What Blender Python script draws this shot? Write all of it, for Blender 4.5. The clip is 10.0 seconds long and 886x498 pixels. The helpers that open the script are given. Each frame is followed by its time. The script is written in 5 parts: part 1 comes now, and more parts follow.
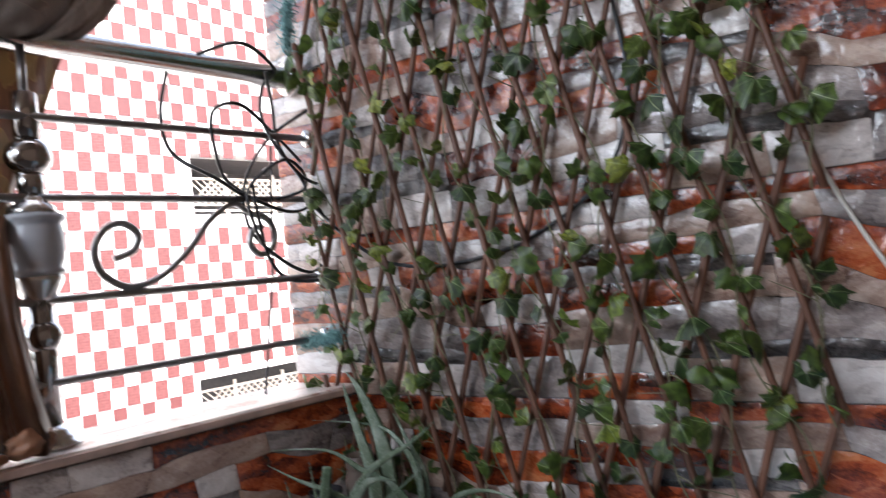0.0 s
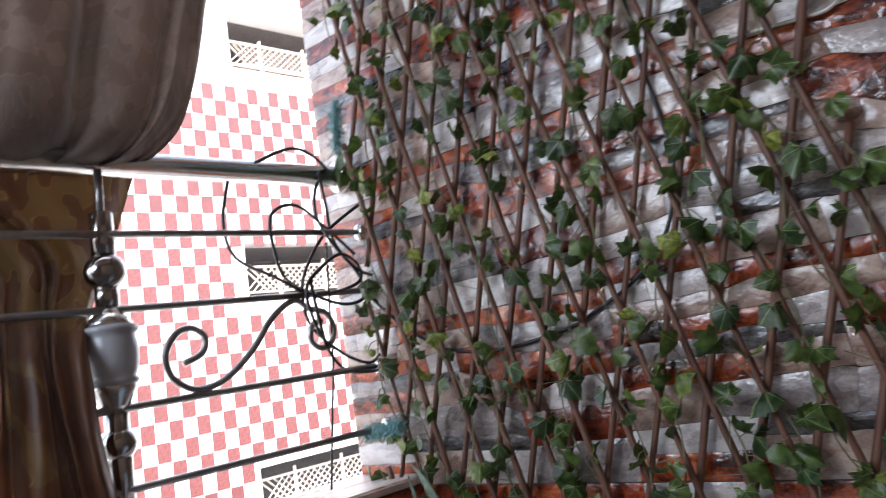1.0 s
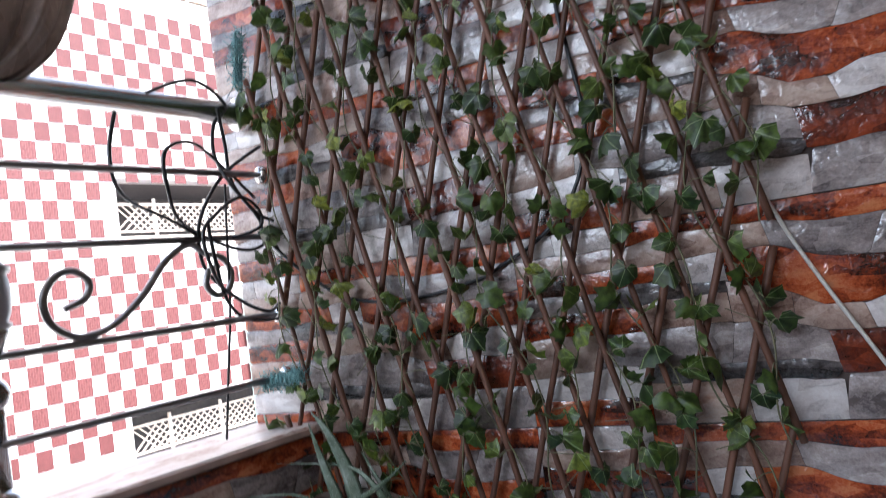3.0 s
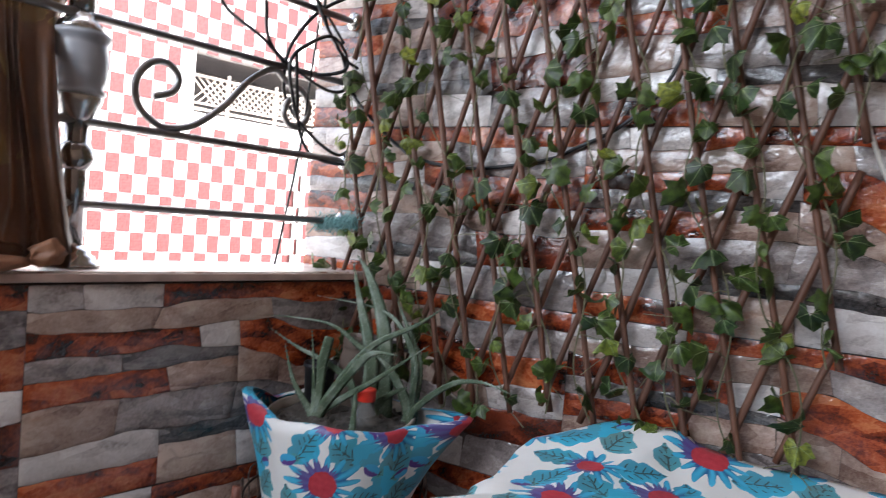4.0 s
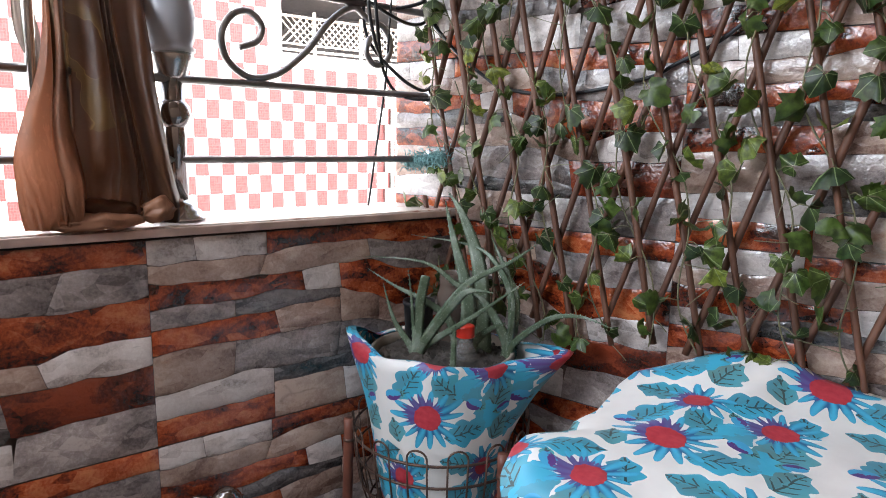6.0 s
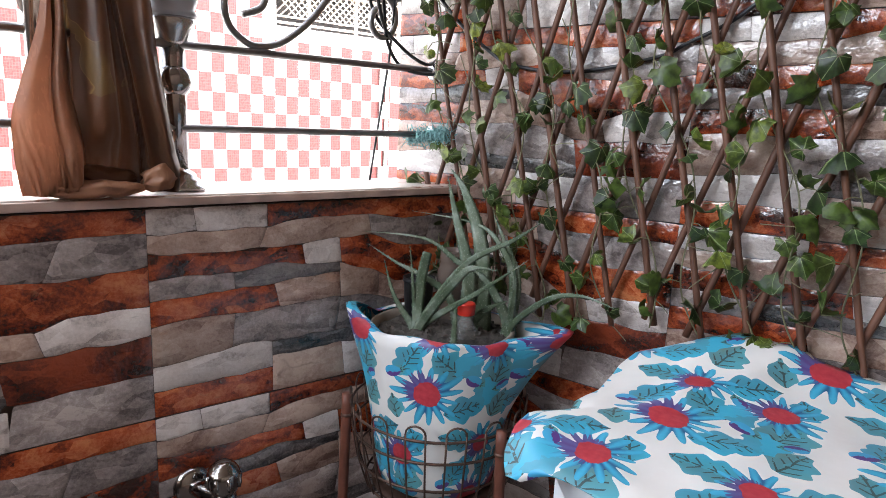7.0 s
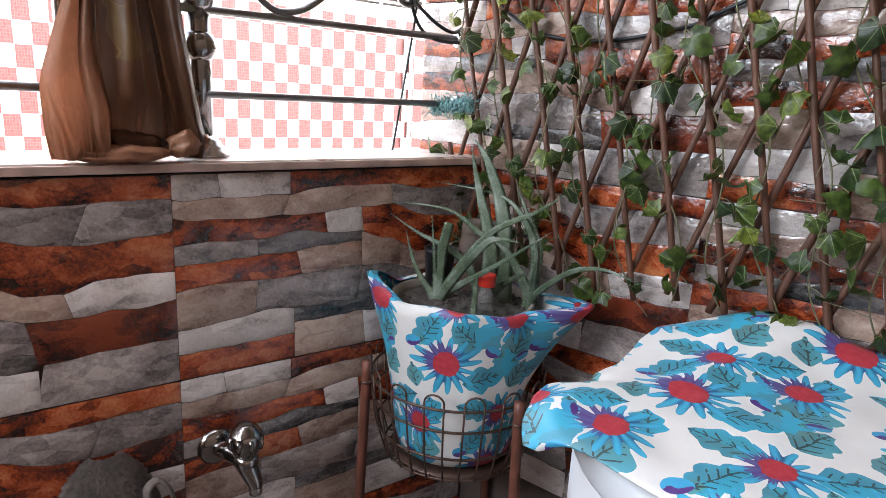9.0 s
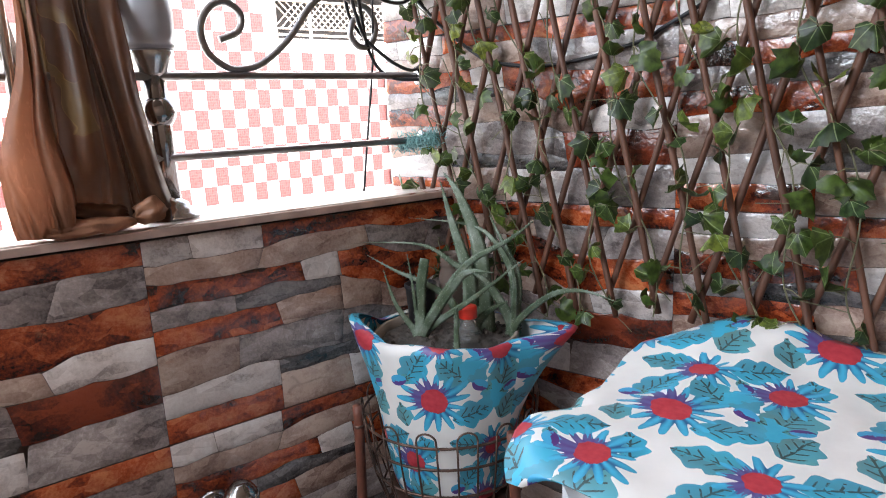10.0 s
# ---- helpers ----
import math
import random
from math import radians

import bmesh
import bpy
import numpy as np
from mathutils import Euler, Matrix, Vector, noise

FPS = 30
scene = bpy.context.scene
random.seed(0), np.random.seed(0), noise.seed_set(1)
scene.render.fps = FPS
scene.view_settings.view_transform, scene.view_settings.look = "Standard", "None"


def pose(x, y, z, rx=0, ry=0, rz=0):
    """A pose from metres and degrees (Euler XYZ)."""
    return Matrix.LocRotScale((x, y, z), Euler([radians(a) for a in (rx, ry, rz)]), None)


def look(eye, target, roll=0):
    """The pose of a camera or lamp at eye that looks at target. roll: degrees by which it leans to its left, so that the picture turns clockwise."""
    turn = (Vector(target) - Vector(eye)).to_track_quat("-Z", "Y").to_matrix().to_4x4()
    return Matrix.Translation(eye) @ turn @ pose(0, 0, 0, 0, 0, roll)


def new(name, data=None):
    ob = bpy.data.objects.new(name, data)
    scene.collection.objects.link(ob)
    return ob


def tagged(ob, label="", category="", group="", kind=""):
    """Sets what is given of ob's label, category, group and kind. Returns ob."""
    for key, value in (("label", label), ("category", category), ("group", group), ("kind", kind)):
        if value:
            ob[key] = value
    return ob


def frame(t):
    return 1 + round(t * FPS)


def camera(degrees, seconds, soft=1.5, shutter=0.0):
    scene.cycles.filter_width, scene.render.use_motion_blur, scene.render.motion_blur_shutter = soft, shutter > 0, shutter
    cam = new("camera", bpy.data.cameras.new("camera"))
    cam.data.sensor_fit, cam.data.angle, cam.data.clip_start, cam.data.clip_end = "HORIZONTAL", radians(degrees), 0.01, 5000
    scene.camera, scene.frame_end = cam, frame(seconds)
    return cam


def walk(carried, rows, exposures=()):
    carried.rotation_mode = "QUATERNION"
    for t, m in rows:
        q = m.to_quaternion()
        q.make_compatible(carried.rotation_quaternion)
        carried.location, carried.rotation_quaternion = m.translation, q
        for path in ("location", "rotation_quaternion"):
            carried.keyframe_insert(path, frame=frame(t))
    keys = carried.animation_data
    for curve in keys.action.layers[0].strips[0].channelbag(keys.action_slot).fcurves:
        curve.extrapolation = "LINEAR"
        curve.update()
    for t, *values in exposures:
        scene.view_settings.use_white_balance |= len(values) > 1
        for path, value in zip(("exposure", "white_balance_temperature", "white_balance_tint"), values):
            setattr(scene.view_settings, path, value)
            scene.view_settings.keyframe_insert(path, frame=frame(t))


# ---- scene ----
cam = camera(69.55, 10.0, soft=0.8, shutter=0.45)
PATH = [
    (0, (0.7799, -0.9401, 1.1657), (0.0080, 0.3451, 1.2132), -5.70),
    (0.5, (0.7690, -0.9453, 1.1942), (-0.1208, 0.2562, 1.3150), -6.40),
    (1, (0.7836, -0.9566, 1.1903), (-0.0560, 0.2655, 1.4170), -9.19),
    (1.4, (0.8466, -0.9344, 1.2244), (0.1349, 0.3502, 1.5298), -14.69),
    (1.5, (0.8435, -0.9608, 1.2271), (0.1803, 0.3310, 1.6031), -15.55),
    (2, (0.8123, -0.9657, 1.2134), (0.1544, 0.3061, 1.6602), -14.41),
    (2.2, (0.8062, -0.9694, 1.2235), (0.1292, 0.3163, 1.5961), -13.88),
    (3.3, (0.7376, -0.9652, 1.1653), (0.0721, 0.3788, 1.1951), -4.72),
    (3.5, (0.7467, -0.9625, 1.1259), (0.0294, 0.3546, 1.1533), -2.51),
    (4, (0.7262, -0.9908, 1.0773), (-0.0081, 0.3156, 1.0125), 4.73),
    (4.5, (0.7134, -0.9923, 1.0838), (-0.1317, 0.2411, 0.9635), 3.16),
    (5, (0.7152, -0.9857, 1.0836), (-0.1229, 0.2439, 0.8943), 2.47),
    (5.5, (0.7166, -0.9862, 1.0924), (-0.1890, 0.1905, 0.8797), 0.41),
    (5.7, (0.7247, -0.9745, 1.0922), (-0.1847, 0.1971, 0.8678), 0.56),
    (6.8, (0.6997, -0.9814, 1.0867), (-0.1714, 0.2027, 0.7880), 2.31),
    (7, (0.7008, -0.9819, 1.0839), (-0.1764, 0.1994, 0.7922), 2.44),
    (7.5, (0.7080, -0.9780, 1.0843), (-0.1743, 0.1987, 0.7892), 2.13),
    (8, (0.7044, -0.9804, 1.0825), (-0.1905, 0.1816, 0.7683), 2.53),
    (8.5, (0.6997, -0.9777, 1.0809), (-0.1997, 0.1708, 0.7314), 3.00),
    (9, (0.6996, -0.9812, 1.0799), (-0.2060, 0.1604, 0.7239), 3.13),
    (9.5, (0.7140, -0.9630, 1.1023), (-0.2090, 0.1850, 0.8190), -1.83),
    (10, (0.7315, -0.9512, 1.0979), (-0.1882, 0.1947, 0.7964), -2.91),
]
walk(cam, [(t, look(eye, target, roll)) for t, eye, target, roll in PATH],
     exposures=((0.0, 1.62, 6350, 10), (2.2, 1.42, 5950, 10), (3.5, 1.42, 6050, 10), (4.0, 1.80, 6350, 10), (5.0, 2.10, 6550, 10), (10.0, 2.20, 6600, 10)))

# ---- world, sun, exposure ----
world = bpy.data.worlds.new("sky")
scene.world = world
world.use_nodes = True
wn = world.node_tree
sky = wn.nodes.new("ShaderNodeTexSky")
sky.sky_type = 'NISHITA'
sky.sun_disc = False
sky.sun_elevation = radians(58)
sky.sun_rotation = radians(100)
sky.air_density, sky.dust_density, sky.ozone_density = 1.0, 3.0, 0.6
haze = wn.nodes.new("ShaderNodeHueSaturation")
haze.inputs["Saturation"].default_value = 0.6
wn.links.new(sky.outputs[0], haze.inputs["Color"])
wn.links.new(haze.outputs[0], wn.nodes["Background"].inputs[0])
wn.nodes["Background"].inputs[1].default_value = 0.26
sun = new("sun", bpy.data.lights.new("sun", 'SUN'))
sun.data.energy = 6.2
sun.data.angle = radians(12)
sun.data.color = (1.0, 0.92, 0.85)
sun.matrix_world = look((3.0, -0.5, 6.0), (0, 0, 0))

# area lamp in the unseen south wall's opening: daylight fill and tile glints
south = new("south_daylight", bpy.data.lights.new("south_daylight", 'AREA'))
south.data.shape, south.data.size, south.data.size_y = 'RECTANGLE', 0.9, 0.6
south.data.energy = 9.5
south.data.color = (0.82, 0.90, 1.0)
south.matrix_world = look((0.0, -3.0, 2.2), (0.1, 0.0, 1.9))

# added area lamp, out of view: stands in for sky light through the
# open stretch above the parapet, beyond the curtain
west = new("west_daylight", bpy.data.lights.new("west_daylight", 'AREA'))
west.data.shape, west.data.size, west.data.size_y = 'RECTANGLE', 1.5, 1.2
west.data.energy = 5.0
west.data.color = (0.86, 0.93, 1.0)
west.matrix_world = look((-0.54, -1.75, 1.85), (0.45, -0.45, 1.35))

PHI = 14.88                       # the parapet wall turns this much off the square corner
LF = pose(0, 0, 0, 0, 0, -PHI)    # parapet's own axes: x into the room, y towards the corner


# ---- mesh helpers ----
def finish(name, bm, mats, parent=None, label="", smooth=True, matrix=None):
    me = bpy.data.meshes.new(name)
    bm.normal_update()
    bm.to_mesh(me)
    bm.free()
    for m in (mats if isinstance(mats, (list, tuple)) else [mats]):
        me.materials.append(m)
    if smooth:
        me.shade_smooth()
    ob = new(name, me)
    if parent is not None:
        ob.parent = parent
    if matrix is not None:
        ob.matrix_basis = matrix
    if label:
        ob["label"] = label
    return ob


def part(name, bm, material, parent, label="", smooth=True):
    return finish(name, bm, material, parent, label, smooth)


def root(name, label, category, matrix=None, group="", kind=""):
    ob = new(name)
    ob.empty_display_size = 0.05
    if matrix is not None:
        ob.matrix_basis = matrix
    return tagged(ob, label, category, group, kind)


def add_box(bm, lo, hi, bevel=0.0, mat=0):
    r = bmesh.ops.create_cube(bm, size=1.0)
    vs = r["verts"]
    c = [(a + b) / 2 for a, b in zip(lo, hi)]
    for v in vs:
        v.co = Vector([c[i] + v.co[i] * (hi[i] - lo[i]) for i in range(3)])
    fs = {f for v in vs for f in v.link_faces}
    for f in fs:
        f.material_index = mat
    if bevel > 0:
        es = list({e for v in vs for e in v.link_edges})
        bmesh.ops.bevel(bm, geom=es, offset=bevel, segments=2, affect='EDGES', profile=0.6)
    return vs


def box_bm(lo, hi, bevel=0.0):
    bm = bmesh.new()
    add_box(bm, lo, hi, bevel)
    return bm


def add_tube(bm, pts, radius, sides=8, caps=True, mat=0, flat=1.0):
    """A round bar swept along points; radius may be a number or one per point."""
    pts = [Vector(q) for q in pts]
    n = len(pts)
    rad = radius if isinstance(radius, (list, tuple)) else [radius] * n
    rings = []
    t0 = (pts[1] - pts[0]).normalized()
    side = t0.orthogonal().normalized()
    for i, q in enumerate(pts):
        t = (pts[min(i + 1, n - 1)] - pts[max(i - 1, 0)]).normalized()
        side = (side - t * side.dot(t))
        side = side.normalized() if side.length > 1e-6 else t.orthogonal().normalized()
        up = t.cross(side)
        ring = []
        for k in range(sides):
            a = 2 * math.pi * k / sides
            ring.append(bm.verts.new(q + rad[i] * (math.cos(a) * side + flat * math.sin(a) * up)))
        rings.append(ring)
    for a, b in zip(rings, rings[1:]):
        for k in range(sides):
            f = bm.faces.new((a[k], a[(k + 1) % sides], b[(k + 1) % sides], b[k]))
            f.material_index = mat
    if caps:
        bm.faces.new(rings[0][::-1]).material_index = mat
        bm.faces.new(rings[-1]).material_index = mat
    return rings


def tube_bm(pts, radius, sides=8, **kw):
    bm = bmesh.new()
    add_tube(bm, pts, radius, sides, **kw)
    return bm


def add_lathe(bm, profile, centre=(0, 0, 0), sides=32, axis='z', cap=True):
    """Turns (radius, height) pairs round an axis."""
    rings = []
    for r, h in profile:
        ring = []
        for k in range(sides):
            a = 2 * math.pi * k / sides
            if axis == 'z':
                v = (r * math.cos(a), r * math.sin(a), h)
            elif axis == 'x':
                v = (h, r * math.cos(a), r * math.sin(a))
            else:
                v = (r * math.sin(a), h, r * math.cos(a))
            ring.append(bm.verts.new(Vector(centre) + Vector(v)))
        rings.append(ring)
    for a, b in zip(rings, rings[1:]):
        for k in range(sides):
            bm.faces.new((a[k], a[(k + 1) % sides], b[(k + 1) % sides], b[k]))
    if cap:
        bm.faces.new(rings[0][::-1])
        bm.faces.new(rings[-1])
    return rings


def lathe_bm(profile, centre=(0, 0, 0), sides=32, axis='z', cap=True):
    bm = bmesh.new()
    add_lathe(bm, profile, centre, sides, axis, cap)
    return bm


def smooth_path(pts, n=8, closed=False):
    """Points of a soft line through the given ones."""
    pts = [Vector(q) for q in pts]
    out = []
    m = len(pts)
    for i in range(m - 1):
        p0, p1, p2, p3 = pts[max(i - 1, 0)], pts[i], pts[i + 1], pts[min(i + 2, m - 1)]
        for k in range(n):
            s = k / n
            out.append(0.5 * ((2 * p1) + (p2 - p0) * s + (2 * p0 - 5 * p1 + 4 * p2 - p3) * s * s
                              + (3 * p1 - p0 - 3 * p2 + p3) * s ** 3))
    out.append(pts[-1])
    return out


# ---- materials ----
def material(name):
    m = bpy.data.materials.new(name)
    m.use_nodes = True
    return m, m.node_tree, m.node_tree.nodes["Principled BSDF"]


def node(nt, kind, **inputs):
    n = nt.nodes.new(kind)
    for k, v in inputs.items():
        key = k.replace("_", " ")
        if hasattr(v, "is_output"):
            nt.links.new(v, n.inputs[key])
        else:
            n.inputs[key].default_value = v
    return n


def coords(nt, scale=(1, 1, 1)):
    tc = nt.nodes.new("ShaderNodeTexCoord")
    mp = nt.nodes.new("ShaderNodeMapping")
    mp.inputs["Scale"].default_value = scale
    nt.links.new(tc.outputs["Object"], mp.inputs[0])
    return mp.outputs[0]


def ramp(nt, fac, stops):
    r = nt.nodes.new("ShaderNodeValToRGB")
    nt.links.new(fac, r.inputs[0])
    el = r.color_ramp.elements
    while len(el) < len(stops):
        el.new(0.5)
    for e, (pos_, c) in zip(el, stops):
        e.position = pos_
        e.color = (*c, 1) if len(c) == 3 else c
    return r.outputs[0]


def mixc(nt, fac, a, b, blend='MIX'):
    n = nt.nodes.new("ShaderNodeMix")
    n.data_type = 'RGBA'
    n.blend_type = blend
    for sock, v in ((n.inputs[0], fac), (n.inputs[6], a), (n.inputs[7], b)):
        if hasattr(v, "is_output"):
            nt.links.new(v, sock)
        elif isinstance(v, (int, float)):
            sock.default_value = v
        else:
            sock.default_value = (*v, 1)
    return n.outputs[2]


def m_(nt, op, a, b=0.0, c=0.0):
    n = nt.nodes.new("ShaderNodeMath")
    n.operation = op
    for sock, v in zip(n.inputs, (a, b, c)):
        if hasattr(v, "is_output"):
            nt.links.new(v, sock)
        else:
            sock.default_value = v
    return n.outputs[0]


def bump(nt, bsdf, height, strength=0.3, distance=0.002):
    b = nt.nodes.new("ShaderNodeBump")
    b.inputs["Strength"].default_value = strength
    b.inputs["Distance"].default_value = distance
    nt.links.new(height, b.inputs["Height"])
    nt.links.new(b.outputs[0], bsdf.inputs["Normal"])


def simple(name, colour, rough=0.5, metal=0.0, vary=0.15, scale=30.0, bumps=0.1, dist=0.001, stretch=(1, 1, 1)):
    m, nt, b = material(name)
    co = coords(nt, stretch)
    n1 = node(nt, "ShaderNodeTexNoise", Vector=co, Scale=scale, Detail=6.0)
    n2 = node(nt, "ShaderNodeTexNoise", Vector=co, Scale=scale * 0.17, Detail=3.0)
    f = m_(nt, 'MULTIPLY', m_(nt, 'ADD', n1.outputs[0], n2.outputs[0]), 0.5)
    lo = tuple(max(0.0, c * (1 - vary)) for c in colour)
    hi = tuple(min(1.0, c * (1 + vary)) for c in colour)
    nt.links.new(ramp(nt, f, [(0.35, lo), (0.65, hi)]), b.inputs["Base Color"])
    b.inputs["Metallic"].default_value = metal
    rr = nt.nodes.new("ShaderNodeMapRange")
    nt.links.new(n2.outputs[0], rr.inputs[0])
    rr.inputs[3].default_value, rr.inputs[4].default_value = max(0.02, rough - 0.08), rough + 0.08
    nt.links.new(rr.outputs[0], b.inputs["Roughness"])
    if bumps:
        bump(nt, b, n1.outputs[0], bumps, dist)
    return m


def stone(name, stops, streak=(13, 13, 27), blotch=(), seed=0.0, rough=0.085):
    """Glazed stone-look ceramic: streaked colour, fine relief, an even gloss."""
    m, nt, b = material(name)
    info = nt.nodes.new("ShaderNodeObjectInfo")
    tc = nt.nodes.new("ShaderNodeTexCoord")
    off = nt.nodes.new("ShaderNodeVectorMath")
    off.operation = 'ADD'
    comb = nt.nodes.new("ShaderNodeCombineXYZ")
    shift = m_(nt, 'MULTIPLY', info.outputs["Random"], 3.0)
    for k in range(3):
        nt.links.new(shift, comb.inputs[k])
    nt.links.new(tc.outputs["Object"], off.inputs[0])
    nt.links.new(comb.outputs[0], off.inputs[1])
    mp = nt.nodes.new("ShaderNodeMapping")
    mp.inputs["Scale"].default_value = streak
    mp.inputs["Rotation"].default_value = (0, radians(7), 0)
    nt.links.new(off.outputs[0], mp.inputs[0])
    n1 = node(nt, "ShaderNodeTexNoise", Vector=mp.outputs[0], Scale=1.0, Detail=7.0, Roughness=0.62, Distortion=0.6)
    n2 = node(nt, "ShaderNodeTexNoise", Vector=off.outputs[0], Scale=210.0, Detail=6.0, Roughness=0.75)
    n3 = node(nt, "ShaderNodeTexNoise", Vector=off.outputs[0], Scale=9.0, Detail=3.0)
    f = m_(nt, 'ADD', m_(nt, 'MULTIPLY', n1.outputs[0], 0.66), m_(nt, 'SUBTRACT', m_(nt, 'MULTIPLY', n2.outputs[0], 0.46), 0.06))
    f = m_(nt, 'ADD', f, m_(nt, 'MULTIPLY', m_(nt, 'SUBTRACT', n3.outputs[0], 0.5), 0.6))
    vor = node(nt, "ShaderNodeTexVoronoi", Vector=mp.outputs[0], Scale=2.6, Randomness=1.0)
    vs = nt.nodes.new("ShaderNodeSeparateColor")
    nt.links.new(vor.outputs["Color"], vs.inputs[0])
    f = m_(nt, 'ADD', f, m_(nt, 'MULTIPLY', m_(nt, 'SUBTRACT', vs.outputs[0], 0.5), 0.16))
    col = ramp(nt, f, stops)
    for colour, lo, hi in blotch:
        n4 = node(nt, "ShaderNodeTexNoise", Vector=mp.outputs[0], Scale=0.55, Detail=8.0, Roughness=0.75)
        k = nt.nodes.new("ShaderNodeMapRange")
        nt.links.new(n4.outputs[0], k.inputs[0])
        k.inputs[1].default_value, k.inputs[2].default_value = lo, hi
        col = mixc(nt, k.outputs[0], col, colour)
    cmap = nt.nodes.new("ShaderNodeMapping")
    cmap.inputs["Scale"].default_value = (9, 9, 22)
    warp = nt.nodes.new("ShaderNodeVectorMath")
    warp.operation = 'MULTIPLY_ADD'
    nt.links.new(n3.outputs["Color"], warp.inputs[0])
    warp.inputs[1].default_value = (0.09, 0.09, 0.09)
    nt.links.new(off.outputs[0], warp.inputs[2])
    nt.links.new(warp.outputs[0], cmap.inputs[0])
    crack = node(nt, "ShaderNodeTexVoronoi", Vector=cmap.outputs[0], Scale=1.0)
    crack.feature = 'DISTANCE_TO_EDGE'
    cm = nt.nodes.new("ShaderNodeMapRange")
    nt.links.new(crack.outputs["Distance"], cm.inputs[0])
    cm.inputs[1].default_value, cm.inputs[2].default_value, cm.inputs[3].default_value, cm.inputs[4].default_value = 0.0, 0.05, 1.0, 0.0
    some = m_(nt, 'MULTIPLY', cm.outputs[0], m_(nt, 'GREATER_THAN', n1.outputs[0], 0.60))
    col = mixc(nt, m_(nt, 'MULTIPLY', some, 0.22), col, (0.05, 0.036, 0.03))
    hsv = nt.nodes.new("ShaderNodeHueSaturation")
    nt.links.new(col, hsv.inputs["Color"])
    vr = nt.nodes.new("ShaderNodeMapRange")
    nt.links.new(info.outputs["Random"], vr.inputs[0])
    vr.inputs[3].default_value, vr.inputs[4].default_value = 0.86, 1.14
    nt.links.new(vr.outputs[0], hsv.inputs["Value"])
    nt.links.new(hsv.outputs[0], b.inputs["Base Color"])
    b.inputs["Roughness"].default_value = rough + 0.1
    b.inputs["Coat Weight"].default_value = 0.55
    b.inputs["Coat Roughness"].default_value = 0.04
    b.inputs["Coat IOR"].default_value = 1.6
    n5 = node(nt, "ShaderNodeTexNoise", Vector=off.outputs[0], Scale=75.0, Detail=2.0, Distortion=0.5)
    h = m_(nt, 'ADD', m_(nt, 'ADD', n1.outputs[0], m_(nt, 'MULTIPLY', n2.outputs[0], 0.3)), m_(nt, 'SUBTRACT', m_(nt, 'MULTIPLY', n5.outputs[0], 1.2), m_(nt, 'MULTIPLY', some, 0.35)))
    bump(nt, b, h, 0.45, 0.0030)
    glaze = nt.nodes.new("ShaderNodeBump")
    glaze.inputs["Strength"].default_value, glaze.inputs["Distance"].default_value = 0.6, 0.0032
    nt.links.new(m_(nt, 'ADD', m_(nt, 'MULTIPLY', n1.outputs[0], 0.8), n5.outputs[0]), glaze.inputs["Height"])
    nt.links.new(glaze.outputs[0], b.inputs["Coat Normal"])
    return m


RUST = stone("rust_stone", [(0.35, (0.032, 0.009, 0.006)), (0.45, (0.18, 0.027, 0.009)), (0.55, (0.40, 0.072, 0.020)), (0.70, (0.58, 0.19, 0.075))],
             blotch=(((0.5, 0.22, 0.10), 0.62, 0.80),))
RUSTD = stone("dark_rust_stone", [(0.34, (0.022, 0.008, 0.006)), (0.5, (0.12, 0.020, 0.009)), (0.64, (0.26, 0.045, 0.016))],
              blotch=(((0.42, 0.20, 0.10), 0.64, 0.82),))
GREY = stone("grey_stone", [(0.32, (0.105, 0.084, 0.080)), (0.45, (0.25, 0.207, 0.197)), (0.58, (0.38, 0.320, 0.302)), (0.68, (0.54, 0.470, 0.445))])
DARK = stone("dark_grey_stone", [(0.34, (0.026, 0.023, 0.023)), (0.5, (0.105, 0.091, 0.089)), (0.66, (0.25, 0.222, 0.215))], streak=(12, 12, 42))
LIGHT = stone("pale_stone", [(0.31, (0.32, 0.27, 0.25)), (0.43, (0.57, 0.50, 0.47)), (0.57, (0.72, 0.65, 0.62)), (0.7, (0.82, 0.77, 0.74))])
BEIGE = stone("beige_stone", [(0.32, (0.20, 0.115, 0.088)), (0.5, (0.41, 0.280, 0.225)), (0.68, (0.58, 0.44, 0.36))],
              blotch=(((0.46, 0.19, 0.085), 0.60, 0.80),))
STONES = {"r": RUST, "d": RUSTD, "g": GREY, "k": DARK, "l": LIGHT, "b": BEIGE}
GROUT = simple("tile_joint", (0.10, 0.07, 0.06), 0.8, vary=0.3)
# for the unseen walls and ceiling: dark, warm tone sets their bounce light
PLASTER = simple("plain_plaster", (0.20, 0.145, 0.11), 0.85, vary=0.08, scale=14)
FLOORM = simple("floor_tile", (0.11, 0.085, 0.072), 0.4, vary=0.15, scale=10)
STEEL = simple("stainless_steel", (0.62, 0.61, 0.60), 0.22, metal=1.0, vary=0.06, scale=60, bumps=0.03)
BARM = simple("dull_steel_bar", (0.30, 0.29, 0.29), 0.38, metal=1.0, vary=0.2, scale=70, bumps=0.08)
CHROME = simple("polished_chrome", (0.36, 0.345, 0.34), 0.12, metal=1.0, vary=0.04, scale=20, bumps=0.0)
ENAMEL = simple("grey_enamel", (0.36, 0.37, 0.40), 0.3, vary=0.10, scale=16, bumps=0.08)
